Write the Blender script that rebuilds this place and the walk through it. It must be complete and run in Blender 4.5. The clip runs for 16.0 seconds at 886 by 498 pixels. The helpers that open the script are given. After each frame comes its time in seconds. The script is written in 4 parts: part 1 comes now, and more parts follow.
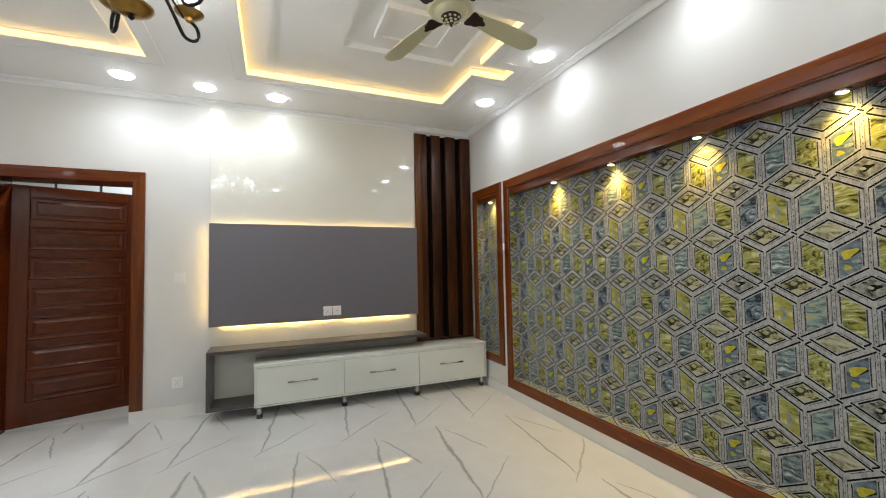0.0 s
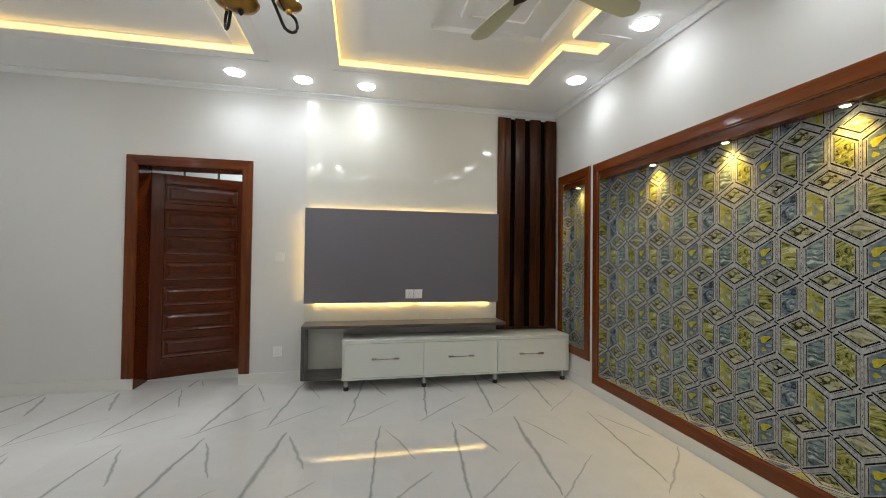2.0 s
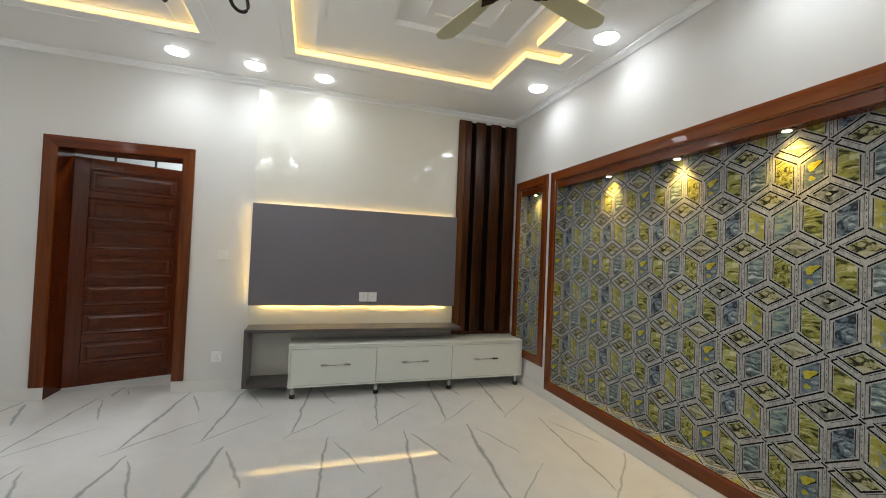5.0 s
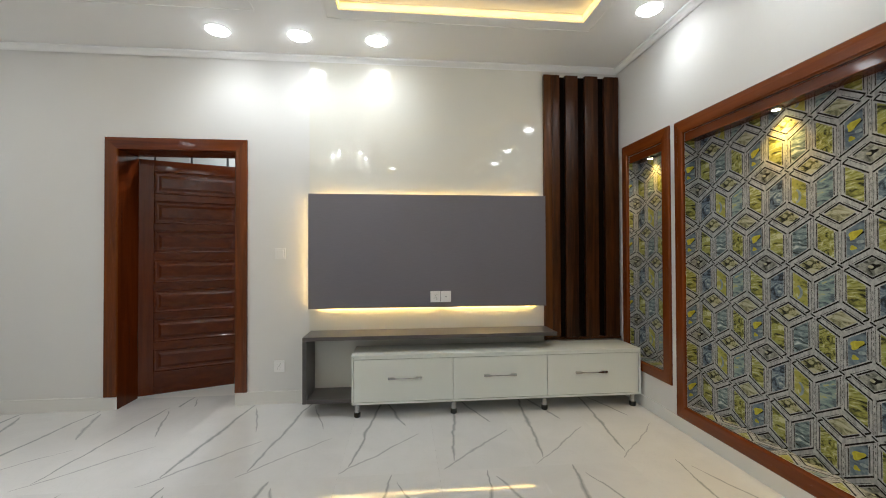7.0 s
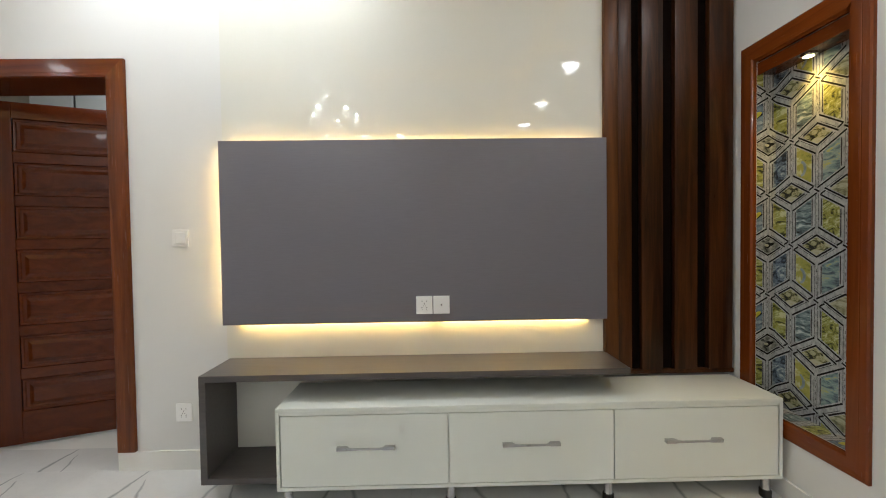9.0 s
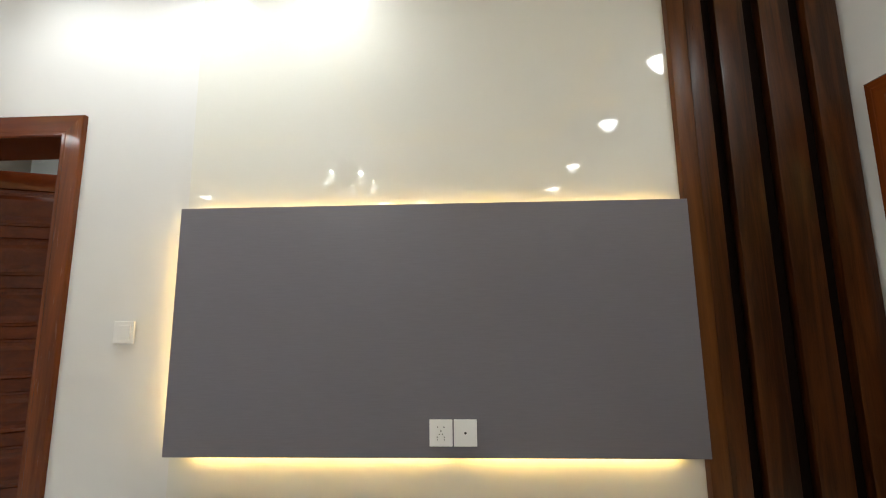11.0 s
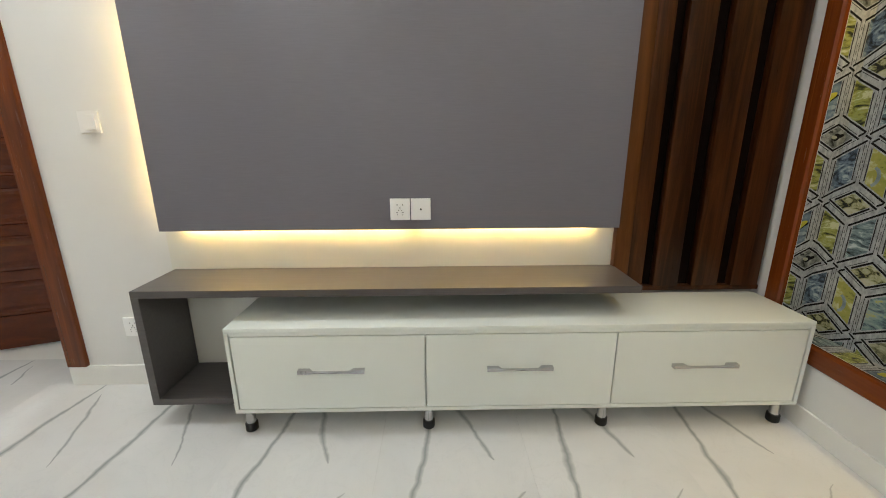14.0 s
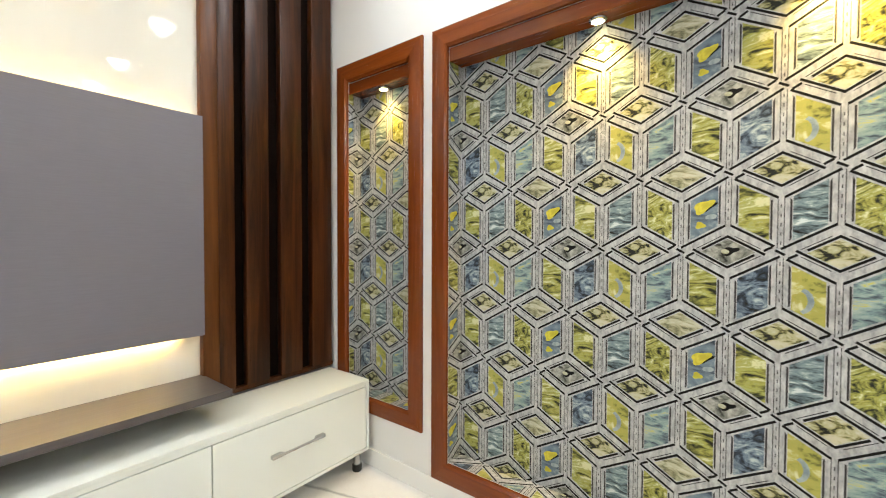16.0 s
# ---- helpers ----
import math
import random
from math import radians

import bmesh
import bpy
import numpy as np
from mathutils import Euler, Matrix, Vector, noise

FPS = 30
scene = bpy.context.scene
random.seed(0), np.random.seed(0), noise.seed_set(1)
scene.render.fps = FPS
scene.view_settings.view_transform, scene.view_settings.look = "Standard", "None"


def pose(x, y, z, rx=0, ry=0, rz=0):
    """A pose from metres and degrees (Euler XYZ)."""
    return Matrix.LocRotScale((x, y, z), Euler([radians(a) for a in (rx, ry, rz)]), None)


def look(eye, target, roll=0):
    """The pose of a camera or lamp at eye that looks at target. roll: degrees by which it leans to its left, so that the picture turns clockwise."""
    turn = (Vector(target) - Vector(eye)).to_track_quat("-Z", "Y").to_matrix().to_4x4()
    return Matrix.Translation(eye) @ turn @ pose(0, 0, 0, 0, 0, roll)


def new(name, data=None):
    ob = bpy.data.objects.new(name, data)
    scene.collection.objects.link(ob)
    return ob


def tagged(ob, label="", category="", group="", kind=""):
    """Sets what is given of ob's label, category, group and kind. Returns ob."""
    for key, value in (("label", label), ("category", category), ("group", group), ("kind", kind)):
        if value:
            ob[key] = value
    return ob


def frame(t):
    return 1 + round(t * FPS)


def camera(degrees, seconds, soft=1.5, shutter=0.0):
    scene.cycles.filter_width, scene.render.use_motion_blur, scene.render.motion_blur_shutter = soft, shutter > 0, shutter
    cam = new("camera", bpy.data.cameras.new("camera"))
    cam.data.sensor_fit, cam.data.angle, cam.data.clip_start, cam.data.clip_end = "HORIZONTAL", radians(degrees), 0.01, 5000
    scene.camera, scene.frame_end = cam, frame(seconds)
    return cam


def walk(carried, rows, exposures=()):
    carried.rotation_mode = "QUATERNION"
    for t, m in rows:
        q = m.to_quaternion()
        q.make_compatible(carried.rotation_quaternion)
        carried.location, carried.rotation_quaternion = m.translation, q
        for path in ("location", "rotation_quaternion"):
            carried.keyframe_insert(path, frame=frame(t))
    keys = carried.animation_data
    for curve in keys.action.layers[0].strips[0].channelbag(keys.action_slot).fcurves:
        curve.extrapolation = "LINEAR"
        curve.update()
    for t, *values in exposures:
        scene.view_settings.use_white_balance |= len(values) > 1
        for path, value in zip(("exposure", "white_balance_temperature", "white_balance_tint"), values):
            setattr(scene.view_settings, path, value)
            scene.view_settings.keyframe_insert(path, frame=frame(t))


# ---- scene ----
cam = camera(95.7, 16.0, soft=1.0, shutter=0.1)
EXPOSURES = [(0.0, 0.78, 6080, 6), (0.5, 0.54, 6070, 6), (3.0, 0.51, 6070, 6), (6.5, 0.65, 6150, 6), (8.0, 0.79, 6140, 5), (9.0, 0.88, 6150, 6), (9.5, 0.95, 6120, 5), (10.0, 0.98, 6140, 5), (12.5, 0.6, 6510, 5), (13.0, 0.98, 6400, 5), (13.5, 1.3, 6230, 4), (14.0, 1.13, 6220, 4), (14.5, 1.22, 6220, 4), (15.0, 1.36, 6280, 4), (15.5, 1.69, 6230, 5), (16.0, 1.89, 6110, 6)]
PATH = [
    (0, (-2.224, -4.397, 1.327), (-1.447, -2.557, 1.418), -1.1),
    (0.5, (-2.252, -4.433, 1.31), (-1.757, -2.499, 1.423), 1.1),
    (1, (-2.262, -4.449, 1.301), (-1.874, -2.488, 1.368), 1.2),
    (1.5, (-2.247, -4.411, 1.288), (-1.906, -2.441, 1.323), 0.9),
    (2, (-2.221, -4.344, 1.305), (-1.822, -2.385, 1.341), 0.7),
    (2.5, (-2.202, -4.32, 1.317), (-1.656, -2.399, 1.427), 1.9),
    (3, (-2.205, -4.314, 1.337), (-1.68, -2.388, 1.452), 3.8),
    (3.5, (-2.194, -4.313, 1.34), (-1.65, -2.39, 1.427), 4.3),
    (4, (-2.204, -4.298, 1.34), (-1.562, -2.406, 1.42), 4.2),
    (4.2, (-2.222, -4.287, 1.363), (-1.575, -2.395, 1.411), 3.4),
    (6.3, (-2.1, -3.975, 1.28), (-1.57, -2.047, 1.33), 0.3),
    (6.5, (-2.041, -3.86, 1.295), (-1.653, -1.899, 1.345), 0.4),
    (7, (-1.979, -3.552, 1.27), (-1.786, -1.562, 1.294), -0.2),
    (7.5, (-1.909, -3.2, 1.287), (-1.807, -1.203, 1.261), -0.7),
    (8, (-1.807, -2.852, 1.271), (-1.744, -0.853, 1.269), -1.1),
    (8.5, (-1.71, -2.511, 1.253), (-1.65, -0.513, 1.218), -1.0),
    (9, (-1.645, -2.218, 1.248), (-1.607, -0.219, 1.201), -0.8),
    (9.5, (-1.605, -1.969, 1.249), (-1.588, 0.03, 1.206), 0.1),
    (10, (-1.614, -1.735, 1.292), (-1.68, 0.263, 1.345), -0.4),
    (10.2, (-1.646, -1.678, 1.327), (-1.747, 0.315, 1.466), -0.3),
    (12.3, (-1.606, -1.654, 1.392), (-1.51, 0.319, 1.708), -0.6),
    (12.5, (-1.638, -1.657, 1.328), (-1.514, 0.335, 1.464), -0.2),
    (13, (-1.587, -1.72, 1.243), (-1.5, 0.277, 1.158), -0.1),
    (13.5, (-1.549, -1.787, 1.203), (-1.504, 0.171, 0.798), -0.2),
    (14, (-1.549, -1.837, 1.187), (-1.516, 0.095, 0.67), -0.3),
    (14.5, (-1.544, -1.864, 1.209), (-1.405, 0.078, 0.751), -0.9),
    (15, (-1.52, -1.891, 1.238), (-0.826, -0.035, 0.968), 1.3),
    (15.5, (-1.494, -1.944, 1.257), (-0.25, -0.383, 1.127), 0.3),
    (16, (-1.497, -2.011, 1.242), (0.093, -0.798, 1.193), 0.2),
]
walk(cam, [(t, look(eye, target, roll)) for t, eye, target, roll in PATH], EXPOSURES)

# ---- light ----
world = bpy.data.worlds.new("world")
scene.world = world
world.use_nodes = True
world.node_tree.nodes["Background"].inputs["Color"].default_value = (0.9, 0.95, 1.0, 1)
world.node_tree.nodes["Background"].inputs["Strength"].default_value = 0.02
SPOT_W = 13.5
SHADE_GLOW = 9.0
NICHE_W = 14.5
LED_COVE = 1.3
LED_PANEL = 17.0
SPOT_COLOUR = (1.0, 0.995, 0.995)
WARM = (1.0, 0.60, 0.13)

# room: television wall on y = 0, feature wall on x = 0
LEFT, BACK, TOP = -5.63, -4.87, 2.98
MIDX, MIDY = -2.78, -2.435


# ---- helpers of this scene ----
def box(bm, x0, x1, y0, y1, z0, z1, bevel=0.0):
    vs = [bm.verts.new((x, y, z)) for z in (z0, z1) for x, y in ((x0, y0), (x1, y0), (x1, y1), (x0, y1))]
    fs = [bm.faces.new([vs[i] for i in q]) for q in ((3, 2, 1, 0), (4, 5, 6, 7), (0, 1, 5, 4), (1, 2, 6, 5), (2, 3, 7, 6), (3, 0, 4, 7))]
    if bevel:
        es = list({e for f in fs for e in f.edges})
        bmesh.ops.bevel(bm, geom=es, offset=bevel, segments=2, affect="EDGES", profile=0.6)
    return bm


def boxed(x0, x1, y0, y1, z0, z1, bevel=0.0):
    return box(bmesh.new(), x0, x1, y0, y1, z0, z1, bevel)


def lathe(bm, rings, centre=(0, 0, 0), sides=24, m=None):
    """A body of revolution about z from rows of radius and height."""
    made = []
    for r, z in rings:
        row = []
        for k in range(sides):
            a = 2 * math.pi * k / sides
            v = Vector((r * math.cos(a), r * math.sin(a), z))
            v = (m @ v) if m else v
            row.append(bm.verts.new(v + Vector(centre)))
        made.append(row)
    for a, b in zip(made, made[1:]):
        for k in range(sides):
            bm.faces.new((a[k], a[(k + 1) % sides], b[(k + 1) % sides], b[k]))
    bm.faces.new(list(reversed(made[0])))
    bm.faces.new(made[-1])
    bmesh.ops.recalc_face_normals(bm, faces=bm.faces[:])
    return bm


def tube(bm, points, radius, sides=8):
    """A round bar along a line of points."""
    rows, up = [], Vector((0.13, 0.21, 0.97))
    pts = [Vector(p) for p in points]
    for i, p in enumerate(pts):
        d = (pts[min(i + 1, len(pts) - 1)] - pts[max(i - 1, 0)]).normalized()
        u = d.cross(up).normalized()
        w = d.cross(u)
        r = radius(i / (len(pts) - 1)) if callable(radius) else radius
        rows.append([bm.verts.new(p + r * (math.cos(2 * math.pi * k / sides) * u + math.sin(2 * math.pi * k / sides) * w)) for k in range(sides)])
    for a, b in zip(rows, rows[1:]):
        for k in range(sides):
            bm.faces.new((a[k], a[(k + 1) % sides], b[(k + 1) % sides], b[k]))
    bm.faces.new(rows[0])
    bm.faces.new(rows[-1])
    bmesh.ops.recalc_face_normals(bm, faces=bm.faces[:])
    return bm


def thing(name, at, label, category, group="", kind=""):
    ob = new(name)
    ob.location = at
    ob.empty_display_size = 0.1
    return tagged(ob, label, category, group, kind)


def finish(name, bm, material, smooth):
    me = bpy.data.meshes.new(name)
    bm.to_mesh(me)
    bm.free()
    for mat in material if isinstance(material, (list, tuple)) else [material]:
        me.materials.append(mat)
    if smooth:
        for p in me.polygons:
            p.use_smooth = True
        me.set_sharp_from_angle(angle=radians(38))
    return me


def part(name, bm, material, parent, label="", smooth=False, local=False):
    """One mesh under a thing or a part, given in world places, or in the thing's own if local."""
    root = parent
    while root.parent:
        root = root.parent
    me = finish(name, bm, material, smooth)
    if not local:
        me.transform(Matrix.Translation(-root.location))
    ob = new(name, me)
    ob.parent = parent
    return tagged(ob, label)


def structure(name, bm, material, label, category, smooth=False):
    return tagged(new(name, finish(name, bm, material, smooth)), label, category, kind="structure")


def side_bar(a, b, inward, out, profile, mitre_a=True, mitre_b=True):
    """One side of a moulded frame from corner a to corner b. inward: towards the opening; out: away from the wall.
    profile: rows of (distance inward, height off the wall)."""
    bm = bmesh.new()
    a, b, inward, out = Vector(a), Vector(b), Vector(inward), Vector(out)
    along = (b - a).normalized()
    ends = []
    for p, s, mitre in ((a, 1, mitre_a), (b, -1, mitre_b)):
        ends.append([bm.verts.new(p + inward * w + out * h + along * (s * w if mitre else 0)) for w, h in profile])
    n = len(profile)
    for k in range(n):
        bm.faces.new((ends[0][k], ends[0][(k + 1) % n], ends[1][(k + 1) % n], ends[1][k]))
    bm.faces.new(ends[0])
    bm.faces.new(ends[1])
    bmesh.ops.recalc_face_normals(bm, faces=bm.faces[:])
    return bm


# ---- materials ----
def material(name, colour=(0.8, 0.8, 0.8), rough=0.5, metal=0.0, coat=0.0, coat_rough=0.05, spec=0.5):
    m = bpy.data.materials.new(name)
    m.use_nodes = True
    p = m.node_tree.nodes["Principled BSDF"]
    p.inputs["Base Color"].default_value = (*colour, 1)
    p.inputs["Roughness"].default_value = rough
    p.inputs["Metallic"].default_value = metal
    p.inputs["Coat Weight"].default_value = coat
    p.inputs["Coat Roughness"].default_value = coat_rough
    p.inputs["Specular IOR Level"].default_value = spec
    return m


def node(m, kind, **sets):
    n = m.node_tree.nodes.new(kind)
    for key, value in sets.items():
        if key in n.inputs:
            n.inputs[key].default_value = value
    return n


def link(m, a, out, b, into):
    m.node_tree.links.new(a.outputs[out], b.inputs[into])


def shader(m):
    return m.node_tree.nodes["Principled BSDF"]


def mathn(m, op, a, b=None, c=None, clamp=False):
    n = m.node_tree.nodes.new("ShaderNodeMath")
    n.operation, n.use_clamp = op, clamp
    for i, v in enumerate((a, b, c)):
        if v is None:
            continue
        if isinstance(v, (int, float)):
            n.inputs[i].default_value = v
        else:
            m.node_tree.links.new(v, n.inputs[i])
    return n.outputs[0]


def ramp(m, source, stops):
    n = m.node_tree.nodes.new("ShaderNodeValToRGB")
    el = n.color_ramp.elements
    while len(el) < len(stops):
        el.new(0.5)
    for e, (at, colour) in zip(el, stops):
        e.position, e.color = at, (*colour, 1)
    m.node_tree.links.new(source, n.inputs[0])
    return n.outputs[0]


def mix(m, fac, a, b):
    n = m.node_tree.nodes.new("ShaderNodeMix")
    n.data_type = "RGBA"
    for socket, v in ((n.inputs[0], fac), (n.inputs[6], a), (n.inputs[7], b)):
        if isinstance(v, (int, float)):
            socket.default_value = v
        elif isinstance(v, tuple):
            socket.default_value = (*v, 1)
        else:
            m.node_tree.links.new(v, socket)
    return n.outputs[2]


def coords(m, scale=(1, 1, 1), which="Object", turn=(0, 0, 0)):
    tc = node(m, "ShaderNodeTexCoord")
    mp = node(m, "ShaderNodeMapping")
    mp.inputs["Scale"].default_value = scale
    mp.inputs["Rotation"].default_value = turn
    link(m, tc, which, mp, "Vector")
    return mp.outputs[0]


def noise_of(m, vec, scale, detail=4.0, rough=0.55, distort=0.0):
    n = node(m, "ShaderNodeTexNoise", Scale=scale, Detail=detail, Roughness=rough, Distortion=distort)
    m.node_tree.links.new(vec, n.inputs["Vector"])
    return n.outputs["Fac"]


def bump(m, height, strength, distance=0.002):
    n = node(m, "ShaderNodeBump", Strength=strength, Distance=distance)
    m.node_tree.links.new(height, n.inputs["Height"])
    link(m, n, "Normal", shader(m), "Normal")


def set_in(m, name, out):
    m.node_tree.links.new(out, shader(m).inputs[name])


def painted(name, colour, rough=0.5, spread=0.05, grain=260.0, lift=0.12, spec=0.4):
    m = material(name, colour, rough, spec=spec)
    v = coords(m)
    big, fine = noise_of(m, v, 1.3, 3), noise_of(m, v, grain, 2)
    low = tuple(c * (1 - spread) for c in colour)
    set_in(m, "Base Color", mix(m, big, low, colour))
    set_in(m, "Roughness", mathn(m, "MULTIPLY_ADD", noise_of(m, v, 7.0), min(0.16, rough * 0.7), rough - min(0.08, rough * 0.35)))
    bump(m, fine, lift, 0.0006)
    return m


def wooden(name, dark, light, rough, coat, along="Z", grain=1.0, lift=0.05, shade=0.0):
    m = material(name, light, rough, coat=coat, coat_rough=0.06, spec=0.22)
    stretch = {"Z": (14, 14, 0.9), "X": (0.9, 14, 14), "Y": (14, 0.9, 14)}[along]
    v = coords(m, tuple(s * grain for s in stretch))
    rings = noise_of(m, v, 1.0, 5, 0.6, 1.2)
    pores = noise_of(m, v, 9.0, 3, 0.6)
    tone = noise_of(m, coords(m, (2, 2, 2)), 0.8, 2)
    info = node(m, "ShaderNodeObjectInfo")
    amount = mathn(m, "ADD", mathn(m, "MULTIPLY", rings, 0.88), mathn(m, "MULTIPLY", pores, 0.16))
    amount = mathn(m, "ADD", amount, mathn(m, "MULTIPLY_ADD", info.outputs["Random"], 0.14, -0.07 - shade))
    mid = tuple((a + b) / 2 for a, b in zip(dark, light))
    colour = ramp(m, amount, ((0.3, dark), (0.52, mid), (0.72, light)))
    set_in(m, "Base Color", mix(m, mathn(m, "MULTIPLY", tone, 0.45), colour, mid))
    set_in(m, "Roughness", mathn(m, "MULTIPLY_ADD", pores, 0.2, rough - 0.08))
    bump(m, pores, lift, 0.001)
    return m


wall_paint = painted("wall_paint", (0.725, 0.72, 0.705), 0.55, 0.04)
ceiling_paint = painted("ceiling_paint", (0.90, 0.895, 0.885), 0.6, 0.03)
cornice_paint = painted("cornice_paint", (0.86, 0.86, 0.86), 0.45, 0.03)
skirting_stone = painted("skirting_stone", (0.80, 0.79, 0.76), 0.18, 0.06, 40.0, 0.02)
room_paint = painted("beige_paint", (0.66, 0.60, 0.50), 0.6, 0.05)
cream_gloss = painted("cream_gloss", (0.745, 0.735, 0.675), 0.02, 0.02, 3.0, 0.02, 0.5)
white_gloss = painted("white_gloss", (0.770, 0.800, 0.757), 0.03, 0.02, 3.0, 0.02, 0.5)
plastic = painted("white_plastic", (0.90, 0.90, 0.90), 0.3, 0.02)
plastic_cream = painted("off_white_plastic", (0.77, 0.765, 0.755), 0.3, 0.02)
plastic_dark = material("dark_plastic", (0.02, 0.02, 0.02), 0.4)
fan_paint = painted("cream_enamel", (0.64, 0.62, 0.42), 0.32, 0.02, 60.0, 0.05)
rubber = painted("black_rubber", (0.012, 0.012, 0.012), 0.45, 0.2)
# near-black with hardly any gloss, for the board behind the slats
dark_gap = painted("gap_black", (0.006, 0.003, 0.002), 0.8, 0.2, spec=0.04)
chrome = material("chrome", (0.50, 0.50, 0.51), 0.08, 1.0)
iron = material("black_iron", (0.018, 0.016, 0.014), 0.38, 0.6)
bronze = material("aged_brass", (0.42, 0.24, 0.06), 0.28, 1.0)
set_in(bronze, "Base Color", mix(bronze, noise_of(bronze, coords(bronze), 22.0), (0.16, 0.08, 0.02), (0.55, 0.33, 0.08)))
maroon = painted("maroon_lacquer", (0.028, 0.008, 0.007), 0.3, 0.3)
grille_panel = painted("grey_laminate_panel", (0.34, 0.35, 0.34), 0.25, 0.06)
casing_wood = wooden("casing_wood", (0.06, 0.0125, 0.002), (0.19, 0.046, 0.007), 0.22, 0.3)
red_wood_x = wooden("red_wood_level", (0.055, 0.0088, 0.0012), (0.22, 0.041, 0.0050), 0.17, 0.2, "X")
red_wood_y = wooden("red_wood_level_y", (0.095, 0.018, 0.003), (0.225, 0.053, 0.008), 0.22, 0.3, "Y", 0.8)
red_wood_z = wooden("red_wood_upright", (0.095, 0.018, 0.003), (0.225, 0.053, 0.008), 0.22, 0.3, "Z", 0.8)
dark_wood = wooden("dark_wood", (0.007, 0.0018, 0.0005), (0.115, 0.0350, 0.0075), 0.30, 0.0, "Z", 1.35, 0.45, 0.11)
edge_wood = wooden("edge_wood", (0.040, 0.0120, 0.0026), (0.150, 0.052, 0.0115), 0.32, 0.0, "Z", 1.0, 0.35)
leaf_wood = wooden("leaf_wood", (0.050, 0.0092, 0.0014), (0.118, 0.0205, 0.0026), 0.2, 0.3)
leaf_wood_x = wooden("leaf_wood_level", (0.050, 0.0092, 0.0014), (0.118, 0.0205, 0.0026), 0.2, 0.3, "X")

grey_laminate = material("grey_laminate", (0.17, 0.16, 0.19), 0.34)
_v = coords(grey_laminate, (3, 3, 60))
_n = noise_of(grey_laminate, _v, 4.0, 4)
set_in(grey_laminate, "Base Color", ramp(grey_laminate, _n, ((0.25, (0.154, 0.147, 0.173)), (0.75, (0.174, 0.166, 0.193)))))
bump(grey_laminate, _n, 0.06, 0.0006)

brown_laminate = material("grey_brown_laminate", (0.11, 0.10, 0.095), 0.32)
_v = coords(brown_laminate, (1.2, 30, 30))
_n = noise_of(brown_laminate, _v, 3.0, 5, 0.6, 0.6)
set_in(brown_laminate, "Base Color", ramp(brown_laminate, _n, ((0.25, (0.068, 0.061, 0.062)), (0.75, (0.096, 0.086, 0.085)))))
bump(brown_laminate, _n, 0.1, 0.0008)


def glowing(name, colour, strength):
    m = bpy.data.materials.new(name)
    m.use_nodes = True
    p = shader(m)
    p.inputs["Base Color"].default_value = (0.8, 0.8, 0.8, 1)
    p.inputs["Emission Color"].default_value = (*colour, 1)
    p.inputs["Emission Strength"].default_value = strength
    return m


spot_glow = glowing("downlight_diffuser", SPOT_COLOUR, 15.0)
niche_glow = glowing("niche_lamp_lens", (1.0, 0.76, 0.34), 14.0)
cove_glow = glowing("cove_led", WARM, LED_COVE)
panel_glow = glowing("panel_led", (1.0, 0.62, 0.18), LED_PANEL)
panel_glow_top = glowing("panel_led_top", (1.0, 0.62, 0.18), LED_PANEL * 0.6)
panel_glow_low = glowing("panel_led_low", (1.0, 0.62, 0.18), LED_PANEL * 1.45)
shade_glow = glowing("crystal_shade", (1.0, 0.93, 0.82), SHADE_GLOW)
bulb_glow = glowing("bulb_glass", (1.0, 0.98, 0.95), 210.0)
_v = noise_of(shade_glow, coords(shade_glow), 110.0, 2.0)
set_in(shade_glow, "Emission Color", ramp(shade_glow, _v, ((0.40, (0.02, 0.014, 0.003)), (0.47, (0.16, 0.13, 0.05)), (0.56, (1.0, 0.985, 0.97)))))

# marble tiles: three soft grey veins in every tile, in the tile's own metres
TILE_W, TILE_L = 0.58, 1.205
marble = material("veined_marble", (0.8, 0.8, 0.8), 0.07, spec=0.5)
_tc = node(marble, "ShaderNodeTexCoord")
_info = node(marble, "ShaderNodeObjectInfo")
_shift = node(marble, "ShaderNodeCombineXYZ")
marble.node_tree.links.new(mathn(marble, "MULTIPLY", _info.outputs["Random"], 37.0), _shift.inputs["Z"])
_add = node(marble, "ShaderNodeVectorMath")
link(marble, _tc, "Object", _add, 0)
link(marble, _shift, "Vector", _add, 1)
_where = _add.outputs[0]
_warp = node(marble, "ShaderNodeTexNoise", Scale=3.2, Detail=4.0, Roughness=0.6)
marble.node_tree.links.new(_where, _warp.inputs["Vector"])
_sep_w = node(marble, "ShaderNodeSeparateXYZ")
link(marble, _warp, "Color", _sep_w, 0)
_sep = node(marble, "ShaderNodeSeparateXYZ")
link(marble, _tc, "UV", _sep, 0)
_px = mathn(marble, "ADD", _sep.outputs["X"], mathn(marble, "MULTIPLY_ADD", _sep_w.outputs["X"], 0.075, -0.0375))
_py = mathn(marble, "ADD", _sep.outputs["Y"], mathn(marble, "MULTIPLY_ADD", _sep_w.outputs["Y"], 0.075, -0.0375))


